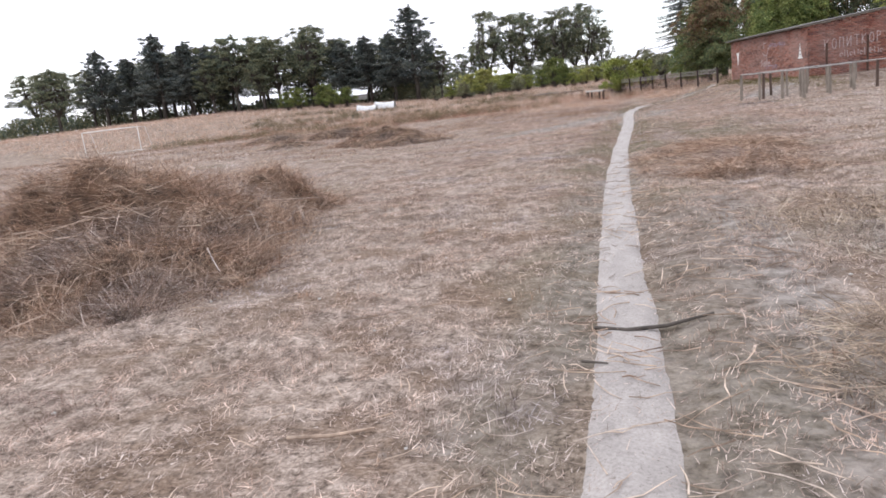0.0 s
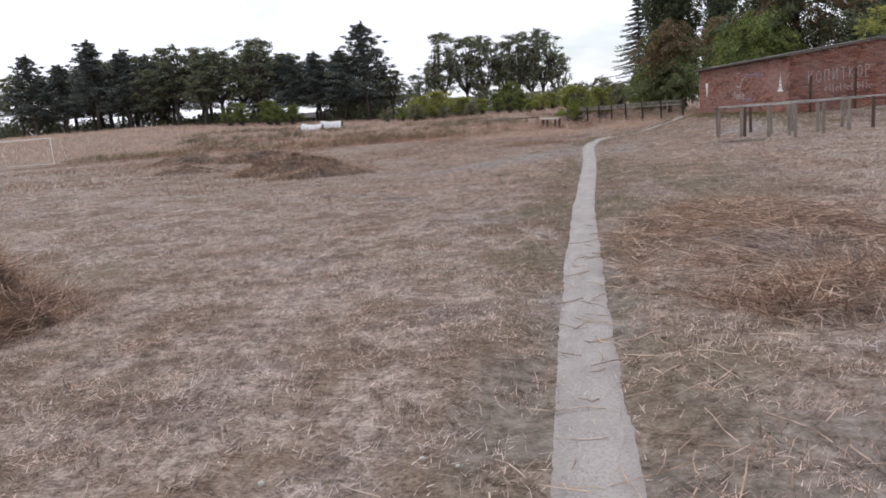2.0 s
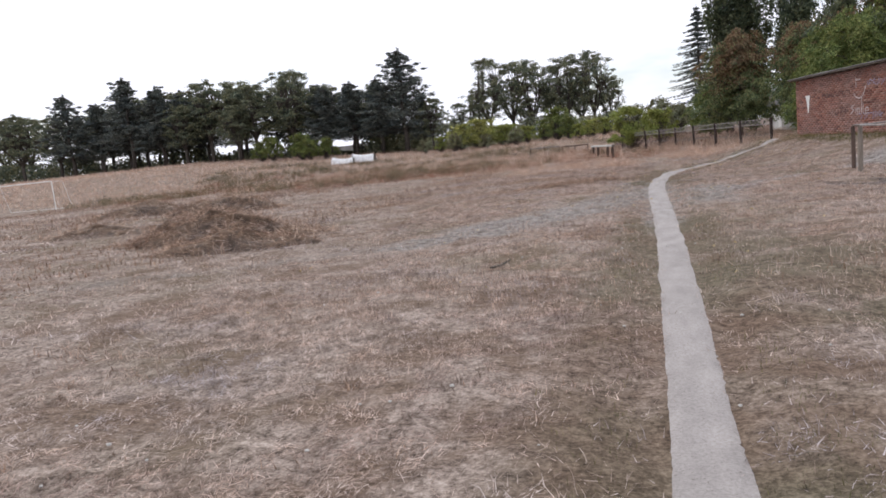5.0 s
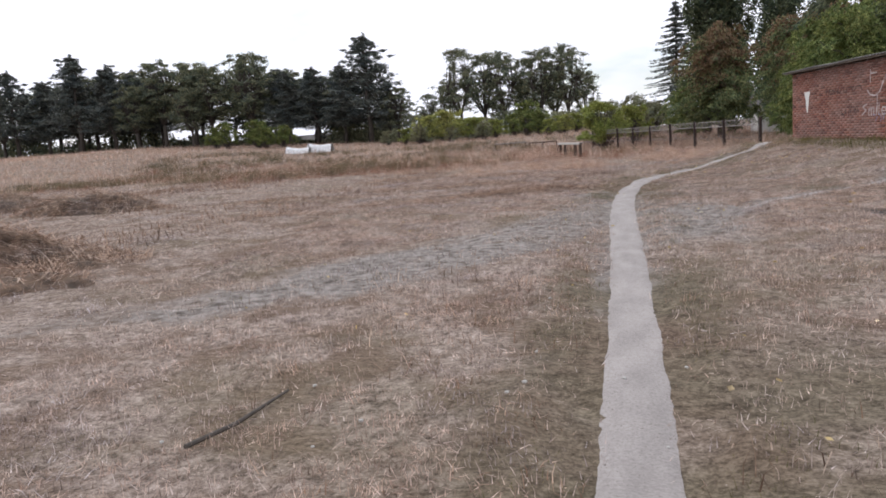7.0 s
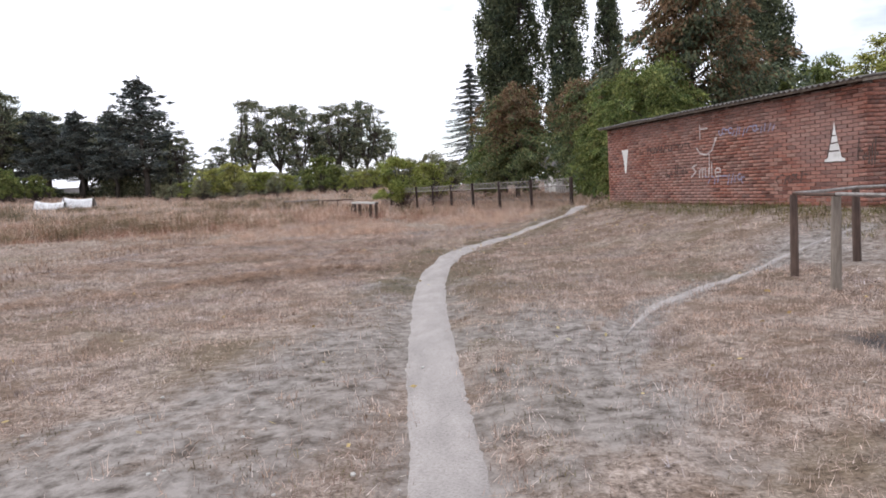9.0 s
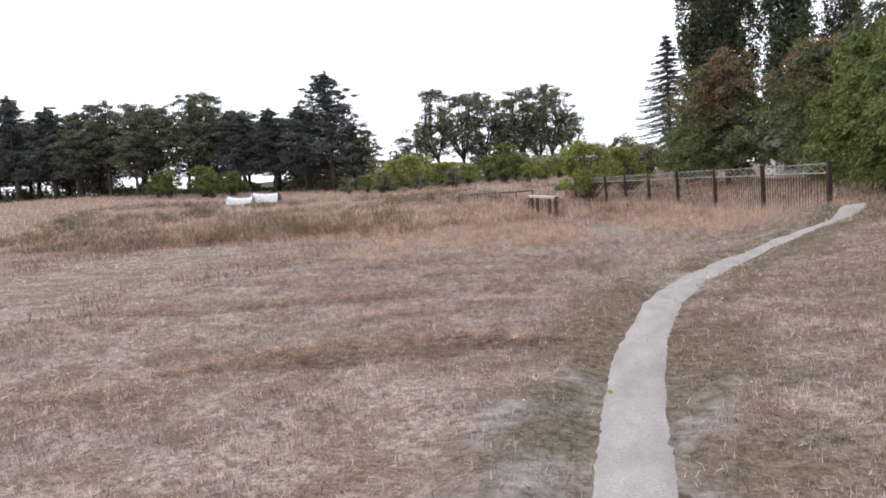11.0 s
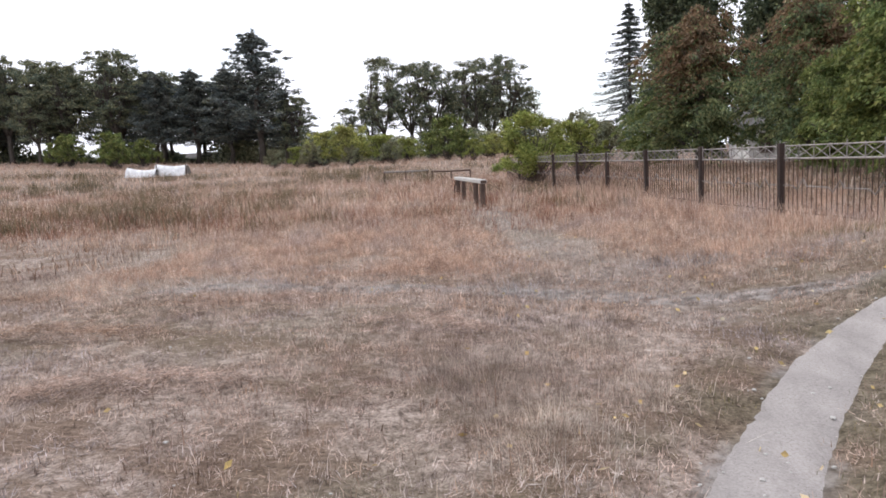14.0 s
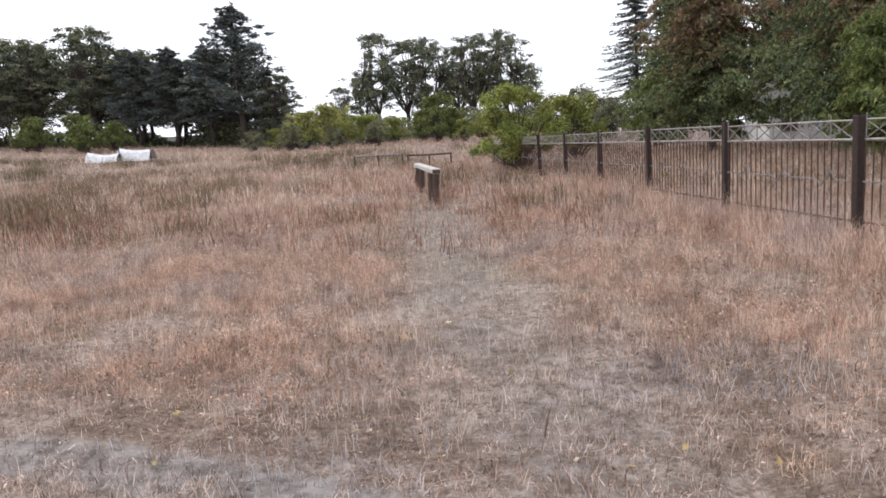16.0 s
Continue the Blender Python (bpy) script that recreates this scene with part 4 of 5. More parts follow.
for k, run in enumerate(([(0.14, 0.3), (0.02, 0.24), (0.12, 0.14), (0.0, 0.02)], [(0.2, 0.0), (0.2, 0.16), (0.27, 0.2), (0.27, 0.0), (0.27, 0.17), (0.34, 0.2), (0.34, 0.0)], [(0.41, 0.0), (0.41, 0.2)], [(0.48, 0.0), (0.48, 0.32)],
                         [(0.56, 0.1), (0.67, 0.1), (0.66, 0.18), (0.58, 0.19), (0.55, 0.1), (0.58, 0.01), (0.67, 0.02)])):
    word.append([(4.35 + 1.75 * a, 1.27 + b * 1.1) for a, b in run])
for run in word:
    strokes("painted_letter", [run], 0.02, M_SCRAWL, on_long, "chalk white scrawled letter")
rg = random.Random(5)
for nm, mt, s0, s1, z0, z1, cnt in (("blue_scrawl", M_BLUE, 5.5, 7.4, 2.16, 2.4, 16), ("blue_scrawl", M_BLUE, 4.9, 6.4, 1.05, 1.35, 12), ("dark_scrawl", M_BLACK, 2.3, 4.4, 1.95, 2.2, 18),
                                    ("dark_scrawl", M_BLACK, 3.2, 4.2, 1.2, 1.65, 12), ("dark_scrawl", M_BLACK, 9.5, 10.0, 1.3, 1.95, 8), ("dark_scrawl", M_BLACK, 7.4, 8.3, 1.05, 1.3, 8)):
    runs = []
    for k in range(cnt):
        s = s0 + (s1 - s0) * (k + 0.5) / cnt
        w, hgt = (s1 - s0) / cnt * 0.42, (z1 - z0)
        kind_ = rg.random()
        if kind_ < 0.4:
            runs.append([(s - w, z0 + hgt * rg.uniform(0, 0.3)), (s + w * rg.uniform(-0.5, 0.8), z0 + hgt * rg.uniform(0.6, 1))])
        elif kind_ < 0.75:
            runs.append(arc(s, z0 + hgt * rg.uniform(0.3, 0.7), min(w * 1.3, hgt * 0.45), rg.uniform(0, 3), rg.uniform(4, 6.5)))
        else:
            runs.append([(s - w, z0 + hgt * 0.8), (s + w, z0 + hgt * 0.75)])
    strokes(nm, runs, 0.016, mt, on_long, "unreadable faded scrawl")
# tall thin capitals on the end wall
caps = {"П": [[(0, 0), (0, 1), (0.6, 1), (0.6, 0)]], "И": [[(0, 1), (0, 0), (0.6, 1), (0.6, 0)]], "Т": [[(0, 1), (0.7, 1)], [(0.35, 1), (0.35, 0)]],
        "К": [[(0, 0), (0, 1)], [(0.6, 1), (0.05, 0.5), (0.6, 0)]], "О": [arc(0.33, 0.5, 0.33, 0, 6.3, 14, 1.45)], "Р": [[(0, 0), (0, 1)], [(0, 1), (0.5, 0.9), (0.5, 0.6), (0, 0.5)]]}
runs = []
for k, ch in enumerate("КОПИТКОР"):
    strokes("painted_letter", [[(0.75 + k * 0.335 + 0.29 * a, 1.7 + 0.02 * k + 0.46 * b) for a, b in run] for run in caps[ch]], 0.014, M_SCRAWL, on_end, "tall thin white hand-painted capital")
runs = []
for k in range(13):
    s = 1.5 + k * 0.15
    runs.append([(s, 1.28 + 0.1 * rg.random()), (s + rg.uniform(-0.06, 0.1), 1.53 + 0.1 * rg.random())] if k % 3 else arc(s, 1.42, 0.07, 0, 5))
strokes("wall_scrawl", runs, 0.016, M_SCRAWL, on_end, "unreadable faded scrawl")

# white door leaf with its frame beside the shed's end, and pipes before the end wall
m = shed_m(SHED_L + 0.1, SHED_W + 0.35, 0)
zb = float(height(m.x, m.y))
door = thing("metal_door", pose(m.x, m.y, zb - 0.02, 0, 0, SHED_ROT + 82), "white painted metal door standing ajar beside the brick shed", "door")
part("leaf", bm_mesh("leaf", box_bm(0.62, 0.04, 1.95, 0.008, (0.31, 0, 0.98)), M_WHITE), door)
part("post", bm_mesh("post", box_bm(0.07, 0.07, 2.0, 0.006, (-0.05, 0, 1.0)), M_RUST), door)
part("handle", tube_mesh("handle", [([(0.55, -0.03, 1.0), (0.55, -0.07, 1.0), (0.45, -0.07, 1.0)], 0.01)], M_PIPE, 6), door, "steel handle")
m = shed_m(SHED_L - 0.2, SHED_W + 1.4, 0)
lone("concrete_block", bm_mesh("concrete_block", box_bm(0.9, 0.5, 0.4, 0.03), M_CONCRETE), "low grey concrete block beside the shed", "block", m=pose(m.x, m.y, float(height(m.x, m.y)) + 0.17, 0, 0, 12))
for s, h in ((0.68, 2.0), (2.5, 2.15)):
    m = shed_m(SHED_L + 0.35, s, 0)
    z = float(height(m.x, m.y))
    lone("steel_pipe", tube_mesh("steel_pipe", [([(0, 0, -0.2), (0, 0, 0.8), (0.01, 0, h - z)], 0.05)], M_RUST, 10), "dark rusty steel pipe standing before the brick wall", "pipe", "pipes before the shed", m=pose(m.x, m.y, z))


# ---- exercise bars ----
def ground_at(x, y):
    return float(height(x, y))


maze_o = Vector((4.1, 33.4, 0))
maze = thing("bar_maze", pose(4.1, 33.4, 0), "weathered wooden posts joined by grey steel pipes, an exercise maze", "exercise frame")
BAR_Z = 1.05
SPOTS = {"a": (4.35, 33.8), "b": (4.25, 32.65), "c": (4.82, 31.66), "d": (5.5, 30.75), "e": (6.1, 29.95), "f": (5.05, 32.35), "g": (6.85, 33.6), "h": (6.2, 31.2), "i": (7.2, 31.1),
         "j": (8.3, 32.3), "k": (9.4, 33.5), "l": (10.5, 34.7), "m": (5.6, 34.6), "n": (7.4, 32.6), "o": (8.6, 34.2), "p": (7.2, 35.4), "q": (9.2, 36.0), "r": (6.0, 33.0)}
rp = random.Random(3)
for key, (px, py) in SPOTS.items():
    z = ground_at(px, py)
    r = 0.046 + 0.014 * rp.random()
    lean = Vector((rp.uniform(-0.03, 0.03), rp.uniform(-0.03, 0.03), 0))
    base = Vector((px, py, z - 0.15)) - maze_o
    topz = Vector((px, py, BAR_Z)) - maze_o
    pts = [base + lean, base.lerp(topz, 0.35) + lean * 0.5, base.lerp(topz, 0.7) + lean * 0.2, topz]
    part("post", tube_mesh("post", [(pts, [r * 1.05, r, r * rp.uniform(0.9, 1.05), r * 0.9])], M_DARKWOOD if key in "afkm" else M_WOOD, 9), maze)
for run in ("ab", "bcde", "eijkl", "fh", "fg", "gn", "ampql", "rno"):
    pts = []
    for p, q_ in zip(run, run[1:]):
        (ax, ay), (bx, by) = SPOTS[p], SPOTS[q_]
        pts += [(ax + (bx - ax) * f - maze_o.x, ay + (by - ay) * f - maze_o.y, BAR_Z + 0.02 - 0.012 * (f > 0) + rp.uniform(-0.006, 0.006)) for f in (0, 0.5)]
    pts.append((SPOTS[run[-1]][0] - maze_o.x, SPOTS[run[-1]][1] - maze_o.y, BAR_Z + 0.02))
    part("pipe", tube_mesh("pipe", [(pts, 0.022)], M_RUST if run == "ab" else M_PIPE, 8), maze, "dark rusty steel pipe" if run == "ab" else "grey steel pipe")

m = Vector((13.2, 40.2))
lone("dark_post", tube_mesh("dark_post", [([(0, 0, -0.3), (0, 0, 0.6), (0.02, 0, 1.25)], 0.07)], M_DARKWOOD, 8), "short dark wooden post in the grass", "post", m=pose(m.x, m.y, ground_at(m.x, m.y)))


# ---- metal fence ----
FENCE_DIR = Vector((-1.02, 3.16)).normalized()
FENCE_GAP = 3.32


def fence_panel():
    fp = thing("fence_panel", Matrix.Identity(4), "rusty steel bar fence panel with a crossed pipe band on top", "fence", "panels of the metal fence")
    part("post", bm_mesh("post", box_bm(0.11, 0.11, 1.75, 0.008, (0, 0, 0.555)), M_DARKSTEEL), fp, "dark steel fence post")
    x0, x1 = 0.1, FENCE_GAP - 0.1
    part("top_rail", tube_mesh("top_rail", [([(x0, 0, 1.37), (x1, 0, 1.37)], 0.014)], M_PIPE, 6), fp)
    part("band_rail", tube_mesh("band_rail", [([(x0, 0, 1.13), (x1, 0, 1.13)], 0.022)], M_PIPE, 6), fp)
    part("foot_rail", tube_mesh("foot_rail", [([(x0, 0, 0.12), (x1, 0, 0.12)], 0.016)], M_RUST, 6), fp)
    n = 7
    w = (x1 - x0) / n
    for k in range(n):
        a, b = x0 + k * w, x0 + (k + 1) * w
        part("cross_brace", tube_mesh("cross_brace", [([(a, 0, 1.14), (b, 0, 1.36)], 0.009), ([(a, 0.012, 1.36), (b, 0.012, 1.14)], 0.009)], M_PIPE, 5), fp)
    for k in range(n + 1):
        a = x0 + k * w
        part("band_upright", tube_mesh("band_upright", [([(a, 0, 1.13), (a, 0, 1.45 if k % 2 else 1.40)], 0.009)], M_PIPE, 5), fp)
    bars = tube_mesh("bar", [([(0, 0, 0.02), (0, 0, 0.7), (0, 0, 1.13)], 0.009)], M_RUST, 6)
    nb = 22
    for k in range(nb + 1):
        part("bar", bars, fp, m=pose(x0 + (x1 - x0) * k / nb, 0, 0))
    zig = [(x0, 0.02, 0.62)]
    for k in range(3):
        c = x0 + (x1 - x0) * (k + 0.6) / 3
        zig += [(c - 0.32, 0.02, 0.62), (c - 0.2, 0.02, 0.75), (c - 0.02, 0.02, 0.54), (c + 0.12, 0.02, 0.62)]
    zig.append((x1, 0.02, 0.62))
    part("bent_rail", tube_mesh("bent_rail", [(zig, 0.011)], M_PIPE, 5), fp, "bent zigzag rail")
    return fp


first = fence_panel()
fang = math.degrees(math.atan2(FENCE_DIR.y, FENCE_DIR.x))
for k in range(9):
    p = Vector((4.62, 50.5)) + FENCE_DIR * FENCE_GAP * k
    m = pose(p.x, p.y, 0.06 + 0.02 * rp.random(), rp.uniform(-1.2, 1.2), 0, fang)
    if k == 0:
        first.matrix_basis = m
    else:
        copy_thing(first, m)

# ---- balance beam and far bars ----
bz = ground_at(-3.26, 60.5)
beam = thing("balance_beam", pose(-3.26, 60.5, bz, 0, 0, 108.5), "low balance beam, a squared timber on wooden posts", "balance beam")
part("timber", bm_mesh("timber", box_bm(5.7, 0.21, 0.12, 0.02, (2.75, 0, 0.8)), M_STONE), beam, "pale bleached squared timber")
part("end_cap", bm_mesh("end_cap", box_bm(0.02, 0.18, 0.09, 0.004, (-0.108, 0, 0.797)), M_DARKWOOD), beam, "dark sawn end")
for k, x in enumerate((0.06, 1.3, 3.9, 5.2)):
    part("post", tube_mesh("post", [([(x, 0, -0.2), (x + 0.01, 0.01, 0.35), (x, 0, 0.75)], [0.085, 0.08, 0.078])], M_DARKWOOD, 9), beam)
part("brace", tube_mesh("brace", [([(5.5, 0, 0.78), (6.1, 0.02, 0.45), (6.25, 0.03, -0.1)], 0.03)], M_RUST, 7), beam, "bent pipe step")
for xa, ya, xb, yb, h, name_, mt in ((-12.2, 80.6, -9.4, 80.4, 0.95, "low_bar", M_PIPE), (-9.2, 80.4, -6.8, 80.3, 0.85, "low_bar", M_RUST)):
    za = ground_at(xa, ya)
    lb = thing(name_, pose(xa, ya, za), "low horizontal steel bar on short posts in tall grass", "exercise bar", "low bars in the tall grass")
    part("bar", tube_mesh("bar", [([(0, 0, h - za), ((xb - xa) * 0.5, 0, h - za - 0.02), (xb - xa, yb - ya, h - za)], 0.045)], mt, 8), lb)
    for f in (0.02, 0.5, 0.98):
        part("post", tube_mesh("post", [([((xb - xa) * f, (yb - ya) * f, -0.2), ((xb - xa) * f, (yb - ya) * f, h - za)], 0.04)], M_RUST, 8), lb)

# ---- football goals ----
goal = thing("football_goal", pose(-56.6, 62, ground_at(-53.5, 62), 0, 0, 2), "white steel football goal frame on the field", "football goal")
for x in (0, 6.8):
    part("goalpost", tube_mesh("goalpost", [([(x, 0, -0.2), (x, 0, 2.44)], 0.045)], M_WHITE, 9), goal)
    part("stay", tube_mesh("stay", [([(x, 0, 2.44), (x, 1.2, 2.4), (x, 1.9, 0)], 0.022)], M_WHITE, 7), goal)
part("crossbar", tube_mesh("crossbar", [([(0, 0, 2.44), (6.8, 0, 2.44)], 0.045)], M_WHITE, 9), goal)
part("rear_bar", tube_mesh("rear_bar", [([(0, 1.9, 0.05), (6.8, 1.9, 0.05)], 0.035)], M_WHITE, 7), goal)

nz = ground_at(-37, 95)
net = thing("draped_net_frame", pose(-39.2, 94.5, nz, 0, 0, 0), "low frame draped with sagging white netting in the grass", "net")


def drape(x0, x1, y0, h0, h1, sag, name_):
    n = 18
    verts = []
    for j, (dy, f) in enumerate(((-0.55, 0.0), (-0.3, 0.7), (0.0, 1.0), (0.3, 0.8), (0.6, 0.1))):
        for k in range(n + 1):
            t = k / n
            z = (h0 + (h1 - h0) * t - sag * 4 * t * (1 - t)) * f + 0.05 * (float(vnoise(k * 0.7, j * 1.3, 1.0, 71)) - 0.5)
            verts.append((x0 + (x1 - x0) * t, y0 + dy + 0.1 * math.sin(k * 1.3), z))
    faces = [(j * (n + 1) + k, j * (n + 1) + k + 1, (j + 1) * (n + 1) + k + 1, (j + 1) * (n + 1) + k) for j in range(4) for k in range(n)]
    return part(name_, mesh_from(name_, verts, faces, M_CLOTH), net, "white sagging netting", smooth_=True)


drape(0, 2.9, 0, 0.92, 0.72, 0.2, "netting")
drape(2.4, 5.4, 0.6, 1.1, 0.92, 0.16, "netting")
for x, h in ((0, 0.92), (2.6, 1.06), (5.4, 0.95)):
    part("upright", tube_mesh("upright", [([(x, 0.3, -0.2), (x, 0.3, h)], 0.04)], M_RUST, 7), net)


# ---- trees ----
def rand_dirs(n):
    v = RNG.normal(size=(n, 3))
    return v / np.linalg.norm(v, axis=1)[:, None]


def leaf_mesh(name, centres, long_, wide, mat, droop=0.0, flat=0.0, along=None):
    """Leaves as small diamonds round their centres, turned along their spray if it has a direction."""
    n = len(centres)
    a = rand_dirs(n)
    if along is not None:
        a = 0.75 * a + along
    a[:, 2] = a[:, 2] * (1 - flat) - droop
    a /= np.linalg.norm(a, axis=1)[:, None]
    b = np.cross(a, rand_dirs(n))
    b /= np.linalg.norm(b, axis=1)[:, None] + 1e-9
    l = (long_ * RNG.uniform(0.6, 1.4, n))[:, None]
    w = (wide * RNG.uniform(0.6, 1.4, n))[:, None]
    v = np.stack([centres - a * l * 0.5, centres + b * w * 0.5, centres + a * l * 0.5, centres - b * w * 0.5], 1).reshape(-1, 3)
    return mesh_arrays(name, v, np.arange(4 * n).reshape(n, 4), mat)


def blob(n, centre, radii, shell=0.5):
    d = rand_dirs(n)
    r = 1.25 * RNG.random(n) ** (shell + 0.25)
    return np.array(centre) + d * r[:, None] * np.array(radii)


def limb(a, b, r0, r1, bend=0.12, n=4):
    a, b = np.array(a, float), np.array(b, float)
    ln = np.linalg.norm(b - a)
    pts = [a + (b - a) * k / n + (RNG.normal(0, bend * ln * 0.18, 3) if 0 < k < n else 0) for k in range(n + 1)]
    return [tuple(p) for p in pts], [r0 + (r1 - r0) * k / n for k in range(n + 1)]


def grown(kind_, h, mat, label, leaf=0.3, count=4500, group="", low=0.3, turning=None, turn_at=0.45):
    """One tree of a kind at the origin: tapered trunk with limbs, and a crown of many leaves."""
    name = {"pine": "pine_tree", "spruce": "spruce_tree", "poplar": "poplar_tree", "open": "acacia_tree", "round": "leafy_tree", "bush": "bush"}[kind_]
    t = thing(name, Matrix.Identity(4), label, "bush" if kind_ == "bush" else "tree", group)
    runs, clumps = [], []
    if kind_ == "pine":
        runs.append(limb((0, 0, -0.3), (RNG.normal(0, 0.3), RNG.normal(0, 0.3), h * 0.95), h * 0.016, 0.04, 0.05, 6))
        for k in range(84):
            f = 0.24 + 0.72 * (k + RNG.uniform(0, 1)) / 84
            az = 2.4 * k + RNG.uniform(-0.7, 0.7)
            reach = h * 0.27 * (1.03 - f) ** 0.72 * RNG.uniform(0.45, 1.15)
            p = np.array((math.cos(az) * reach, math.sin(az) * reach, h * f + 0.16 * reach))
            root = np.array((0, 0, h * f - 0.12 * reach))
            runs.append(limb(root, p, 0.05, 0.012, 0.2, 3))
            w_ = h * (0.018 + 0.042 * (1.0 - f))
            for q in ((0.45, 1.1), (0.8, 1.0), (1.05, 0.8)):
                c = root + (p - root) * q[0] + RNG.normal(0, 0.012 * h, 3)
                clumps.append((tuple(c), (w_ * q[1], w_ * q[1], w_ * 0.5)))
        clumps.append(((0, 0, h * 0.97), (0.012 * h, 0.012 * h, 0.035 * h)))
    elif kind_ == "spruce":
        runs.append(limb((0, 0, -0.3), (0, 0, h * 0.97), h * 0.014, 0.02, 0.01, 6))
        for k in range(250):
            f = 0.05 + 0.92 * (k + RNG.uniform(0, 1)) / 250
            f += 0.012 * math.sin(2 * math.pi * f * 24)
            reach = h * 0.29 * (1 - f) ** 0.95 + 0.15
            az = 2.4 * k + RNG.uniform(-0.6, 0.6)
            rr = reach * RNG.uniform(0.5, 1.2)
            tip = np.array((math.cos(az) * rr, math.sin(az) * rr, h * f - 0.2 * rr))
            root = np.array((0, 0, h * f))
            runs.append(limb(root, tip, 0.03, 0.008, 0.1, 2))
            for s in np.linspace(0.2, 1.0, 6):
                c = root + (tip - root) * s + np.array((0, 0, 0.12 * rr * (s * s - s)))
                w_ = 0.16 + 0.085 * rr * (1.2 - abs(s - 0.6))
                clumps.append((tuple(c), (w_, w_, 0.10)))
        clumps.append(((0, 0, h * 0.98), (0.06, 0.06, 0.03 * h)))
    elif kind_ == "poplar":
        runs.append(limb((0, 0, -0.3), (0, 0, h * 0.95), h * 0.018, 0.03, 0.02, 6))
        for k in range(210):
            f = RNG.uniform(0.06, 0.97)
            az = RNG.uniform(0, 6.28)
            rr = h * 0.082 * math.sin(math.pi * min(1, 0.12 + f * 0.88)) ** 0.6 * RNG.uniform(0.35, 1.15)
            p = (math.cos(az) * rr, math.sin(az) * rr, h * f)
            runs.append(limb((0, 0, h * f * 0.86), p, 0.05, 0.012, 0.05, 3))
            clumps.append((p, (0.022 * h, 0.022 * h, 0.055 * h)))
    elif kind_ == "open":
        forks = 6
        runs.append(limb((0, 0, -0.3), (0, 0, h * 0.28), h * 0.02, h * 0.016, 0.05, 3))
        for k in range(forks):
            az = 6.28 * k / forks + RNG.uniform(-0.5, 0.5)
            out = RNG.uniform(0.06, 0.16)
            q1 = (math.cos(az) * h * out, math.sin(az) * h * out, h * RNG.uniform(0.5, 0.66))
            runs.append(limb((0, 0, h * 0.26), q1, h * 0.012, h * 0.007, 0.1, 4))
            for j in range(15):
                a2 = az + RNG.uniform(-1.5, 1.5)
                f = RNG.uniform(0.44, 0.985)
                full = 0.25 * math.sin(math.pi * min(1.0, 0.3 + 0.66 * (f - 0.3) / 0.7)) ** 0.6
                rr = h * full * RNG.uniform(0.35, 1.08)
                p = (math.cos(a2) * rr, math.sin(a2) * rr, h * f)
                runs.append(limb(q1, p, h * 0.005, 0.012, 0.15, 3))
                z_ = RNG.uniform(0.55, 1.2)
                for w_ in (0.0, 1.0):
                    c = np.array(p) + w_ * RNG.normal(0, 0.035 * h, 3) * np.array((1, 1, 0.6))
                    clumps.append((tuple(c), (0.042 * h * z_, 0.042 * h * z_, 0.024 * h * z_)))
            for j in range(3):
                rr = h * RNG.uniform(0.05, 0.2)
                p = (math.cos(az + j) * rr, math.sin(az + j) * rr, h * RNG.uniform(0.32, 0.5))
                runs.append(limb((q1[0] * 0.5, q1[1] * 0.5, h * 0.38), p, h * 0.004, 0.012, 0.15, 3))
                clumps.append((p, (0.055 * h, 0.055 * h, 0.034 * h)))
    elif kind_ == "round":
        runs.append(limb((0, 0, -0.3), (0.1, 0, h * 0.42), h * 0.022, h * 0.016, 0.05, 4))
        runs.append(limb((0.1, 0, h * 0.42), (0.1, 0.1, h * 0.9), h * 0.016, 0.02, 0.1, 4))
        boughs = 54
        for k in range(boughs):
            az = 2.4 * k + RNG.uniform(-0.5, 0.5)
            f = low + (0.97 - low) * (k + RNG.uniform(0, 1)) / boughs
            full = h * 0.38 * math.sin(math.pi * min(1.0, 0.24 + 0.72 * f)) ** 0.75
            rr = full * RNG.choice((RNG.uniform(0.35, 0.7), RNG.uniform(0.75, 1.15)))
            p = np.array((math.cos(az) * rr, math.sin(az) * rr, h * f))
            root = np.array((0.05, 0, h * max(0.12, f - 0.05 - 0.35 * rr / h)))
            runs.append(limb(root, p, h * 0.006, 0.012, 0.18, 4))
            for j in range(7):
                s = RNG.uniform(0.45, 1.12)
                q = root + (p - root) * s + RNG.normal(0, 0.055 * h, 3) * np.array((1, 1, 0.6))
                size = RNG.uniform(0.6, 1.3)
                clumps.append((tuple(q), (0.062 * h * size, 0.062 * h * size, 0.026 * h * size)))
    else:
        for k in range(64):
            az = RNG.uniform(0, 6.28)
            f = RNG.uniform(0.24, 1.0)
            rr = h * 0.56 * RNG.uniform(0.15, 1.0) * (1.15 - 0.62 * f)
            p = (math.cos(az) * rr, math.sin(az) * rr, h * f * 0.95)
            runs.append(limb((RNG.normal(0, 0.1), RNG.normal(0, 0.1), -0.1), p, 0.03, 0.008, 0.12, 4))
            z_ = RNG.uniform(0.55, 1.25)
            clumps.append((p, (0.085 * h * z_, 0.085 * h * z_, 0.08 * h * z_)))
    per = max(4, count // len(clumps))
    heaps = [blob(max(3, int(per * RNG.uniform(0.6, 1.4))), c, r, 0.55) for c, r in clumps]
    along = None
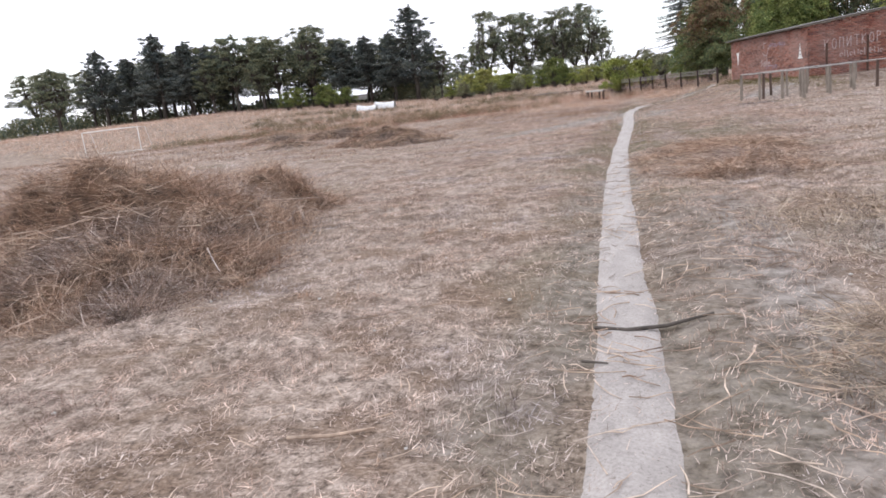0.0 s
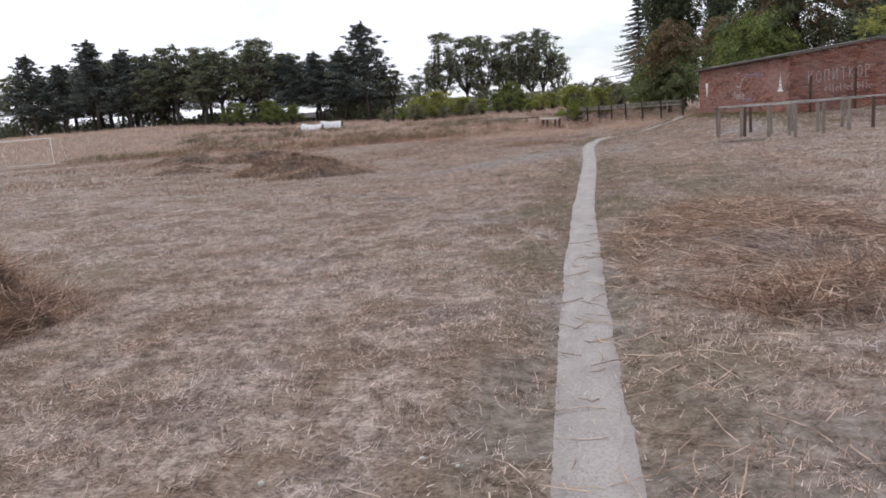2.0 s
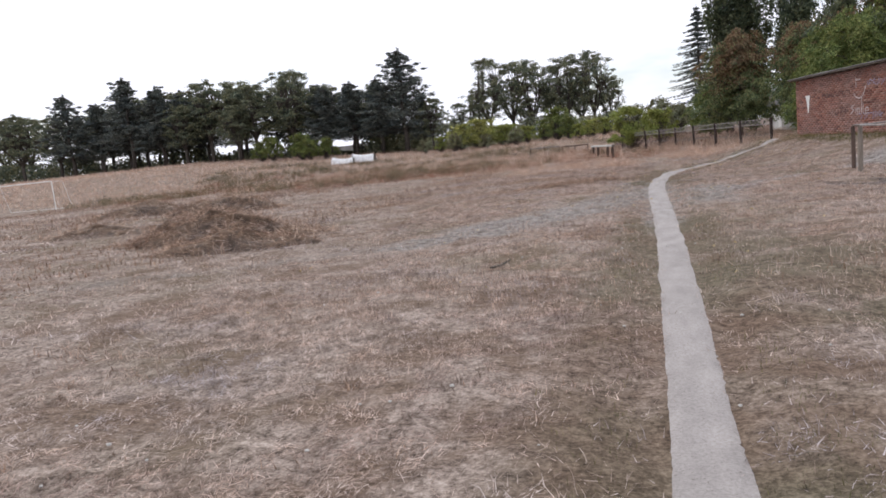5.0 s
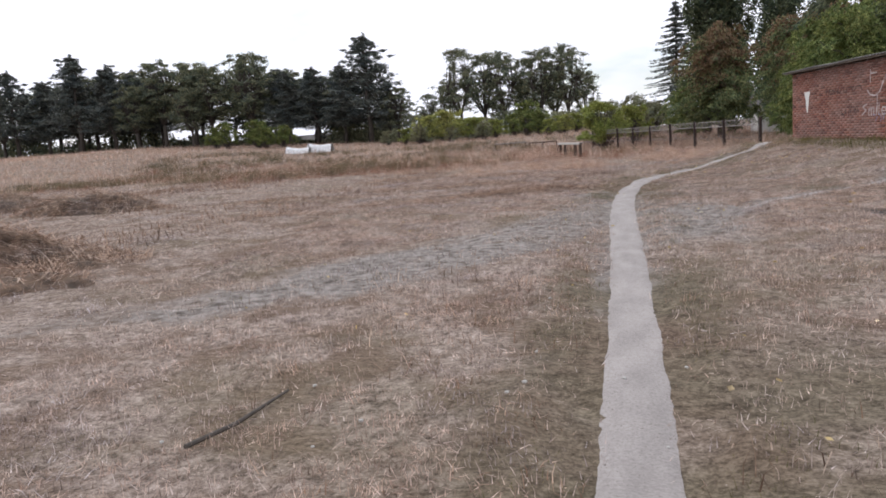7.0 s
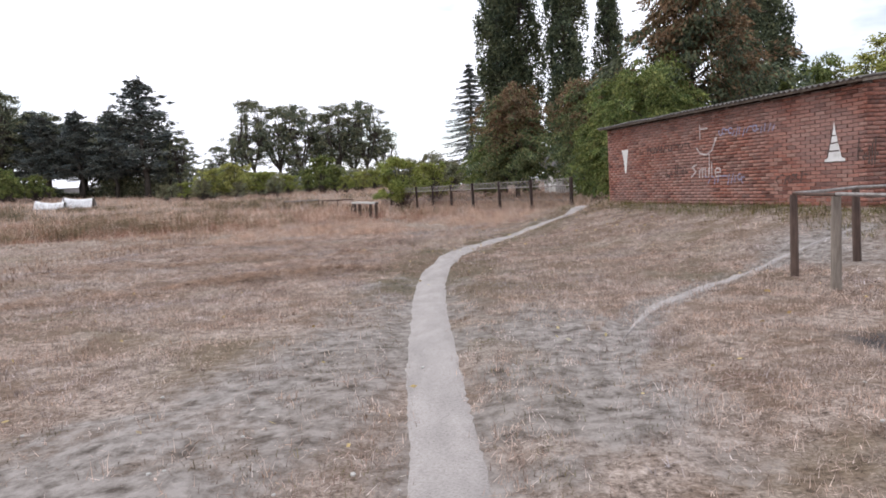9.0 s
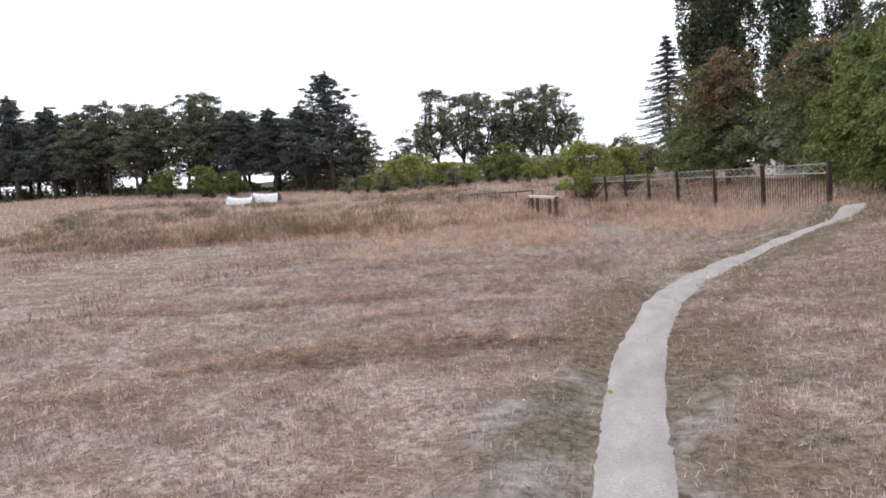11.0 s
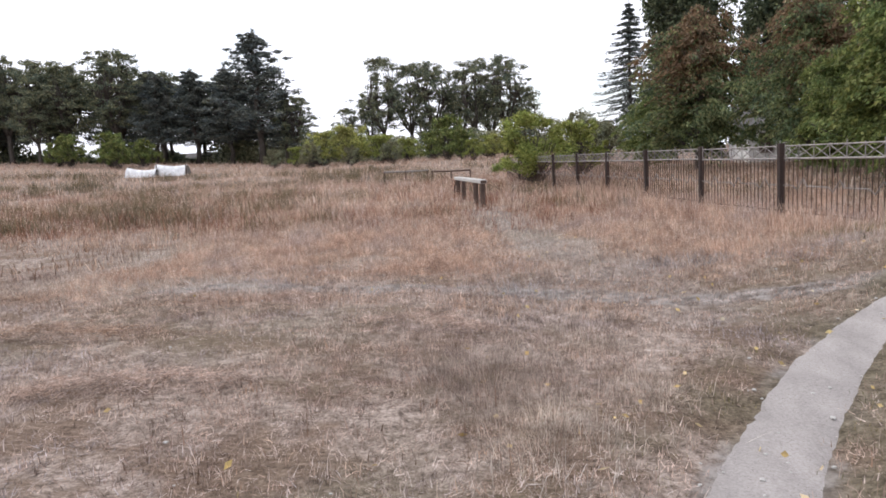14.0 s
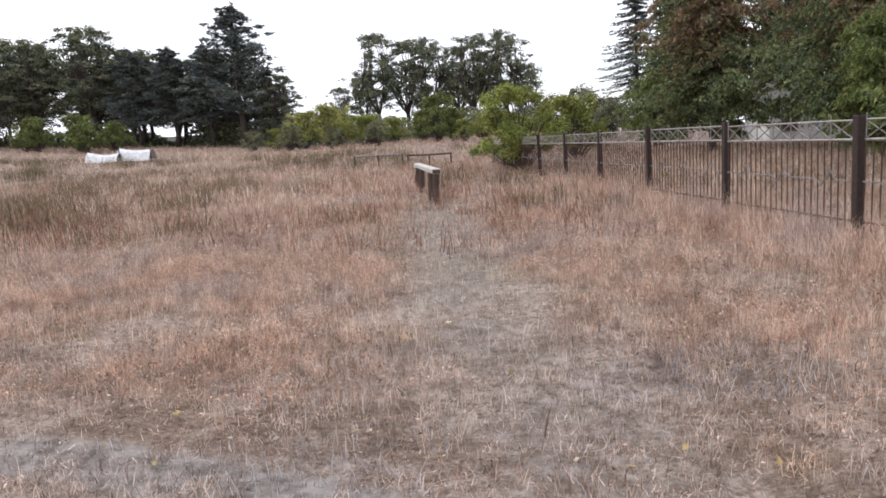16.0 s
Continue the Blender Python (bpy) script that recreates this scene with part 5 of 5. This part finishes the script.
    if kind_ == "round":
        ways = []
        for k, (c, r) in enumerate(clumps):
            away = np.array((c[0], c[1], 0.0)) / (math.hypot(c[0], c[1]) + 0.3)
            off = heaps[k] - np.array(c)
            heaps[k][:, 2] -= 0.55 * (off @ away) + 0.35 * np.hypot(off[:, 0], off[:, 1])
            ways.append(np.repeat((away + RNG.normal(0, 0.35, 3) + np.array((0, 0, -0.55)))[None], len(heaps[k]), 0))
        along = np.concatenate(ways)
    cs = np.concatenate(heaps)
    part("trunk", tube_mesh("trunk", runs, M_BARK, 6), t, "dark bare trunk and limbs", smooth_=True)
    if kind_ in ("pine", "spruce"):
        me = leaf_mesh("crown", cs, leaf, leaf * 0.4, mat, 0.0, 0.3)
    else:
        if turning is not None:
            far_up = smooth(cs[:, 2] / h + 0.16 * (vnoise(cs[:, 0] + cs[:, 2], cs[:, 1] + 0.7 * cs[:, 2], 0.16 * h, 61) - 0.5) * 4, turn_at, turn_at + 0.35)
            brown = RNG.random(len(cs)) < far_up * 0.85
            part("browned_leaves", leaf_mesh("browned_leaves", cs[brown], leaf, leaf * 0.42, turning, 0.25, 0.0, along[brown]), t, "rusty brown withered leaves in the upper crown")
            cs, along = cs[~brown], along[~brown]
        me = leaf_mesh("crown", cs, leaf, leaf * (0.42 if kind_ == "round" else 0.55), mat, 0.25, 0.0, along)
    part("crown", me, t)
    return t


def plant(kinds, places, base_h, wide=1.0):
    """Sets trees out: the first of each kind is moved, the rest are copies."""
    used = set()
    for k, (x, y, h) in enumerate(places):
        src = kinds[k % len(kinds)]
        s = h / base_h
        m = Matrix.LocRotScale((x, y, ground_at(x, y) - 0.05), Euler((0, 0, RNG.uniform(0, 6.28))), (wide * s * RNG.uniform(0.9, 1.1), wide * s * RNG.uniform(0.9, 1.1), s))
        if src.name in used:
            k_ = src.scale
            copy_thing(src, m @ Matrix.Diagonal((1 / k_.x, 1 / k_.y, 1 / k_.z, 1)))
        else:
            used.add(src.name)
            src.matrix_basis = m


row_group = "trees of the far windbreak"
pines = [grown("pine", 15, M_HAZYPINE, "dark pine with a bare trunk in a windbreak", 0.3, 13000, row_group) for k in range(3)]
plant(pines, [(-103.5, 120, 14.2), (-97.4, 121, 12.1), (-89.3, 119, 15.3), (-86.2, 123, 13.2), (-83.5, 120, 13.4), (-80.1, 122, 12.4), (-100.4, 124, 12.5), (-53.3, 121, 11.0), (-51.3, 119, 10.3), (-47.2, 120, 11.0), (-49.2, 124, 10.4),
              (-42.7, 120, 11.2), (-38.2, 119, 14.8), (-40.4, 124, 10.6), (-44.9, 125, 10.4), (-93.4, 123, 12.8), (-95.4, 128, 12), (-106.6, 126, 11.5), (-77, 124, 11.5), (-36.0, 121, 8.6), (-91.4, 129, 12.5),
              (-74, 129, 11.5), (-66, 128, 11), (-61.5, 129, 11), (-55.5, 128, 11), (-46.5, 130, 10.4), (-84, 130, 12)], 14.1, 1.6)
acacias = [grown("open", 15, M_HAZYACACIA, "open-crowned dark green acacia in a windbreak", 0.27, 13000, row_group) for k in range(3)]
plant(acacias, [(-115.4, 120, 12.0), (-124, 130, 12.5), (-131, 130, 13), (-108.4, 122, 11.2), (-73.7, 120, 12.9), (-68.7, 121, 12.6), (-64.4, 119, 11.7), (-57.7, 120, 13.2), (-70.8, 126, 12), (-60.8, 125, 12.2), (-34.2, 120, 7.6), (-66, 116, 8.6), (-54.6, 125, 11.3), (-77.5, 118, 9.5), (-99, 125, 11.5), (-92, 126, 12.5), (-86.5, 126, 12.8), (-49.5, 126, 10.2), (-44, 123, 10.6), (-81, 127, 11.8)], 14.1, 1.4)
far_group = "trees beyond the bushes"
acacias_b = [grown("open", 17, M_HAZYACACIA, "tall open-crowned dark green acacia beyond the bushes", 0.3, 10500, far_group) for k in range(3)]
plant(acacias_b, [(-33.9, 158, 16.8), (-29.6, 160, 15.9), (-25.1, 158, 15.7), (-21.2, 161, 14.2), (-18.2, 157, 15.4), (-13.1, 158, 15.8), (-40.8, 158, 8.7), (-10.2, 160, 10.8), (-37.4, 161, 11), (-16, 163, 13.5), (-27.5, 163, 9)], 16.4, 1.12)
spruce = grown("spruce", 17, M_HAZYPINE, "tall dark spruce with drooping feathery tiers", 0.24, 26000)
plant([spruce], [(5.0, 126, 16.9)], 17, 1.3)
poplars = [grown("poplar", 25, M_POPLAR, "tall columnar poplar with dense dark leaves", 0.34, 26000, "row of columnar poplars") for k in range(2)]
plant(poplars, [(6.7, 100, 26), (9.2, 101, 27), (12.9, 96, 27), (17.4, 97, 21), (21.9, 77, 23), (24.6, 78, 22.5)], 25, 0.92)
browning = grown("round", 9, M_LEAFDARK, "broad green tree turning brown at the top behind the fence", 0.22, 36000, "trees behind the fence", 0.2, M_BROWNLEAF, 0.52)
plant([browning], [(6.3, 83, 9.1), (13.6, 84, 9.2), (13.4, 73, 8.2)], 9, 0.98)
high_brown = grown("round", 9, M_LEAFDARK, "high-crowned tree turning rusty brown behind the fence", 0.22, 34000, "trees behind the fence", 0.27, M_BROWNLEAF, 0.56)
plant([high_brown], [(10.6, 77, 8.6)], 9, 0.92)
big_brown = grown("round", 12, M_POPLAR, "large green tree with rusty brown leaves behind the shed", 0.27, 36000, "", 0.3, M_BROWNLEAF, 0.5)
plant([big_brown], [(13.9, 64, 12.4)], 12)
greens = [grown("round", 6.5, M_GREEN, "leafy green tree behind the metal fence", 0.17, 34000, "trees behind the fence", 0.15) for k in range(2)]
plant(greens, [(9.9, 63.8, 6.8), (11.4, 61, 7.2), (9.9, 58.6, 6.4), (12.6, 67, 7.6), (18.6, 60, 6.5), (4.2, 92, 5.2), (9.9, 71, 5.0)], 6.5)
sparse = grown("open", 6.5, M_YELLOW, "sparse tree with thin yellowing leaves behind the shed", 0.11, 11000)
plant([sparse], [(14.1, 47.0, 5.3)], 6.5, 1.45)
bush_group = "bushes at the far edge of the field"
bushes = [grown("bush", 4, M_GREEN, "green bush at the far edge of the field", 0.2, 5200, bush_group), grown("bush", 4, M_LIME, "light green bush at the far edge of the field", 0.18, 4600, bush_group)]
plant(bushes, [(-13.5, 108, 4.3), (-19.9, 108, 2.9), (-15.6, 111, 3.0), (-17.2, 107, 2.4), (-50.4, 108, 3.9), (-29.6, 109, 2.2), (-54.6, 107, 3.6), (-21.4, 111, 3.0), (-46.6, 108, 3.1), (-9.6, 109, 2.3), (-11.6, 106, 3.0), (-10.4, 104, 2.0), (-57.6, 109, 3.0), (-7.4, 108, 2.4), (-48.2, 106, 3.0), (-25.0, 113, 2.6)], 4, 1.15)
yellow = grown("bush", 4, M_YELLOW, "yellowing bush at the far edge of the field", 0.18, 4200, bush_group)
plant([yellow], [(-26.2, 108, 3.6), (-23.2, 107, 4.1), (-24.6, 110, 3.9), (-8.8, 106, 2.4), (-27.8, 110, 3.0)], 4, 1.25)
silver = grown("bush", 3.4, M_SILVER, "grey-green bush at the far edge of the field", 0.17, 3800, bush_group)
plant([silver], [(-26.4, 105, 2.5), (-31.6, 108, 2.0), (-18.4, 105, 2.3), (-0.7, 108, 4.4), (-3.6, 110, 3.6), (1.6, 112, 4.0), (-22.0, 104, 2.0)], 3.4, 1.1)
fence_bush = grown("bush", 4, M_LIME, "wide light green bush with a short trunk beside the metal fence", 0.11, 22000)
plant([fence_bush], [(-2.6, 73.8, 3.5)], 4, 1.25)
fence_bush_b = grown("bush", 4, M_LIME, "light green bush beside the metal fence", 0.13, 9000)
plant([fence_bush_b], [(-0.5, 79, 3.3)], 4)

n = 30000
ux = RNG.uniform(-140, -33, n)
uy = 124 + 7 * RNG.random(n)
utop = 0.6 + 3.6 * smooth(vnoise(ux, uy * 0, 5.0, 81), 0.3, 0.75)
uz = height(ux, uy) + utop * RNG.random(n) ** 0.8
lone("undergrowth", leaf_mesh("undergrowth", np.stack([ux, uy, uz], 1), 0.55, 0.3, M_HAZYACACIA, 0.1), "dark undergrowth below the windbreak trees", "undergrowth", kind="stuff")
n = 26000
ux = RNG.uniform(-46, 8, n)
uy = 121 + 9 * RNG.random(n)
uz = height(ux, uy) + (0.9 + 2.1 * smooth(vnoise(ux, uy * 0, 4.0, 82), 0.3, 0.7)) * RNG.random(n) ** 0.8
lone("undergrowth", leaf_mesh("undergrowth", np.stack([ux, uy, uz], 1), 0.38, 0.2, M_SILVER, 0.1), "green undergrowth at the far edge of the field", "undergrowth", kind="stuff")

n = 16000
ux = RNG.uniform(-52, -4, n)
uy = 150 + 6 * RNG.random(n)
uz = height(ux, uy) + (2.0 + 2.8 * smooth(vnoise(ux, uy * 0, 5.0, 83), 0.3, 0.7)) * RNG.random(n) ** 0.8
lone("undergrowth", leaf_mesh("undergrowth", np.stack([ux, uy, uz], 1), 0.5, 0.26, M_HAZYACACIA, 0.1), "dark undergrowth below the tall acacias", "undergrowth", kind="stuff")

# ---- house and far wall ----
house = thing("white_house", pose(10.5, 90, ground_at(10, 90) - 0.1), "white plastered house with a grey roof behind trees", "house")
part("wall", bm_mesh("wall", box_bm(9, 7, 2.5, 0.02, (4.5, 3.5, 1.25)), M_WHITE), house)
part("roof", mesh_from("roof", [(-0.4, -0.4, 2.4), (9.4, -0.4, 2.4), (9.4, 7.4, 2.4), (-0.4, 7.4, 2.4), (-0.4, 3.5, 4.1), (9.4, 3.5, 4.1)], [(0, 1, 5, 4), (2, 3, 4, 5), (3, 0, 4), (1, 2, 5), (3, 2, 1, 0)], M_ASBESTOS), house, "grey sheet roof")
for x in (0.6, 3.2, 5.8):
    w = part("window", bm_mesh("window", box_bm(0.95, 0.06, 1.35, 0.01, (0, 0, 0)), M_WOOD), house, m=pose(x + 0.5, -0.02, 1.45))
    part("pane", bm_mesh("pane", box_bm(0.78, 0.03, 1.15, 0.0, (0, -0.03, 0)), M_BLACK), w, "dark window pane")
far_wall = lone("boundary_wall", bm_mesh("boundary_wall", box_bm(105, 0.3, 1.9, 0.02), M_CONCRETE), "long low grey concrete wall beyond the trees", "wall", kind="structure", m=pose(-105, 172, ground_at(-105, 172) + 0.85))

# ---- loose sticks, stones, leaves ----
def stick(points, r, label, mat=M_STICK, cat="stick"):
    pts = [(x, y, ground_at(x, y) - float(trail_dip(x, y)) + 0.02 + dz) for x, y, dz in points]
    o = Vector(pts[0])
    loc = [tuple(Vector(p) - o) for p in pts]
    return lone("stick", tube_mesh("stick", [(loc, [r] * (len(loc) - 1) + [r * 0.6])], mat, 6), label, cat, "sticks strewn on the ground", m=Matrix.Translation(o))


stick([(0.55, 4.42, 0), (0.74, 4.4, 0.0), (0.97, 4.43, 0.01), (1.24, 4.51, 0.005)], 0.012, "dark crooked stick lying across the footpath", M_BARK)
stick([(0.53, 3.83, 0), (0.67, 3.8, 0)], 0.008, "short dark twig on the footpath", M_BARK)
stick([(-0.7, 2.85, 0), (-0.5, 2.9, 0.01), (-0.33, 3.0, 0)], 0.009, "pale dry stalk on the mown grass")
stick([(-2.0, 21.9, 0.02), (-1.98, 22.3, 0.02), (-1.97, 22.85, 0.0)], 0.012, "dark half-buried branch in the mown grass", M_BARK)
rs = random.Random(8)


def stalk_runs(n, x0, x1, y0, y1, l0, l1, r):
    runs = []
    for k in range(n):
        x, y = rs.uniform(x0, x1), rs.uniform(y0, y1)
        a, ln = rs.uniform(0, 6.28), rs.uniform(l0, l1)
        bend = rs.uniform(-0.4, 0.4)
        pts = []
        for j in range(4):
            px, py = x + math.cos(a + bend * j / 3) * ln * j / 3, y + math.sin(a + bend * j / 3) * ln * j / 3
            pts.append((px, py, ground_at(px, py) - float(trail_dip(px, py)) + 0.018 + rs.uniform(0, 0.02)))
        runs.append((pts, [r, r, r * 0.8, r * 0.5]))
    return runs


lone("strewn_stalks", tube_mesh("strewn_stalks", stalk_runs(520, 0.3, 3.4, 1.8, 15, 0.08, 0.45, 0.0037) + stalk_runs(130, 0.15, 1.0, 1.8, 14, 0.06, 0.28, 0.003) + stalk_runs(90, -1.0, 0.8, 1.8, 8, 0.06, 0.3, 0.0035) + stalk_runs(110, -4, 4, 2, 20, 0.08, 0.3, 0.003) + stalk_runs(60, 0.4, 3, 16, 26, 0.1, 0.4, 0.003), M_STICK, 4),
     "pale dry stalks strewn over the path and grass", "stalks", kind="stuff")
heap_runs = []
for k in range(110):
    th, rr = rs.uniform(0, 6.28), rs.uniform(0.2, 1.0)
    x, y = -5.0 + 2.2 * rr * math.cos(th), 6.7 + 2.8 * rr * math.sin(th)
    z = ground_at(x, y) + 0.62 * (1 - rr * rr) + 0.12
    a, ln = rs.uniform(0, 6.28), rs.uniform(0.4, 1.1)
    heap_runs.append(([(x, y, z), (x + math.cos(a) * ln * 0.5, y + math.sin(a) * ln * 0.5, z + rs.uniform(-0.05, 0.1)), (x + math.cos(a) * ln, y + math.sin(a) * ln, z - rs.uniform(0, 0.25))], [0.0055, 0.0045, 0.0025]))
lone("dry_stems", tube_mesh("dry_stems", heap_runs, M_STICK, 5), "pale woody stems tangled in the hay heap", "stems", kind="stuff")

pebble_mesh = []
for k in range(3):
    bm = bmesh.new()
    bmesh.ops.create_icosphere(bm, subdivisions=1, radius=1)
    for v in bm.verts:
        v.co = Vector((v.co.x * rs.uniform(0.7, 1.2), v.co.y * rs.uniform(0.6, 1.0), v.co.z * 0.55))
    pebble_mesh.append(bm_mesh("pebble", bm, M_STONE))
for k in range(280):
    x, y = rs.uniform(-4, 3.2), rs.uniform(2.5, 47)
    if k > 180:
        q_ = TRAIL[rs.randrange(int(len(TRAIL) * 0.72), int(len(TRAIL) * 0.92))]
        x, y = q_[0] + rs.uniform(-0.4, 0.4), q_[1] + rs.uniform(-0.2, 0.2)
    s = rs.uniform(0.008, 0.02)
    lone("pebble", pebble_mesh[k % 3], "small pale pebble on the dry ground", "stone", "pebbles on the field", m=Matrix.LocRotScale((x, y, ground_at(x, y) - float(trail_dip(x, y)) + s * 0.4 + 0.012), Euler((0, 0, rs.uniform(0, 6))), (s, s, s)))
n = 420
lx, ly = np.concatenate([RNG.uniform(-5, 5, n // 2), RNG.uniform(-1, 5, n - n // 2)]), np.concatenate([RNG.uniform(20, 49, n // 2), RNG.uniform(40, 52, n - n // 2)])
lz = height(lx, ly) - trail_dip(lx, ly) + 0.03
lone("fallen_leaves", leaf_mesh("fallen_leaves", np.stack([lx, ly, lz], 1), 0.05, 0.03, M_LEAFLITTER, 0.0, 0.7), "small yellow and pale fallen leaves on the grass", "leaves", kind="stuff")

# ---- bricks ----
BL, BH, GAP = 0.25, 0.065, 0.011


def brick_mesh(ln):
    bm = box_bm(ln, 0.03, BH, 0.004)
    return bm_mesh("brick", bm, M_BRICK)


full_brick, half_brick = brick_mesh(BL), brick_mesh(BL / 2 - GAP / 2)
cube_v = np.array([(-1, -1, -1), (1, -1, -1), (1, 1, -1), (-1, 1, -1), (-1, -1, 1), (1, -1, 1), (1, 1, 1), (-1, 1, 1)], float) * 0.5
cube_f = np.array([(3, 2, 1, 0), (4, 5, 6, 7), (0, 1, 5, 4), (1, 2, 6, 5), (2, 3, 7, 6), (3, 0, 4, 7)])


def lay(length, parent_ob, to_shed, roof_top, single):
    """Running bond over a face: single bricks where single(s) is true, the rest in one joined part."""
    rest, count, rb = [], 0, random.Random(17)
    row = 0
    z = -0.1
    while z < roof_top(length if roof_top(length) > roof_top(0) else 0):
        s = 0.0 if row % 2 == 0 else -(BL + GAP) / 2
        while s < length - 0.02:
            a, b = max(s, 0.0), min(s + BL, length)
            if b - a > 0.04 and z + BH < roof_top((a + b) / 2) + 0.03:
                mid = (a + b) / 2
                out = rb.uniform(-0.004, 0.004)
                if single(mid) and count < 300 and (abs(b - a - BL) < 1e-3):
                    x, y, turn = to_shed(mid, out)
                    part("brick", full_brick, parent_ob, m=pose(x, y, z + BH / 2 + rb.uniform(-0.002, 0.002), 0, rb.uniform(-0.4, 0.4), turn))
                    count += 1
                else:
                    rest.append((mid, out, z + BH / 2, b - a))
            s += BL + GAP
        z += BH + GAP
        row += 1
    verts, faces = [], []
    for k, (mid, out, zc, ln) in enumerate(rest):
        x, y, turn = to_shed(mid, out)
        v = cube_v * np.array((ln, 0.03, BH * rb.uniform(0.94, 1.03)))
        if turn:
            v = np.stack([-v[:, 1], v[:, 0], v[:, 2]], 1)
        verts.append(v + np.array((x, y, zc)))
        faces.append(cube_f + 8 * k)
    tagged(part("brickwork", mesh_arrays("brickwork", np.concatenate(verts), np.concatenate(faces), M_BRICK), parent_ob), kind="stuff")


lay(SHED_L, wall_long, lambda s, o: (s, 0.015 - 0.012 + o, 0), lambda s: EAVE, lambda s: s > SHED_L - 2.6)
lay(SHED_W, wall_end, lambda s, o: (SHED_L - 0.015 + 0.012 + o, s, 90), lambda s: top_at(s), lambda s: s < 0.0)
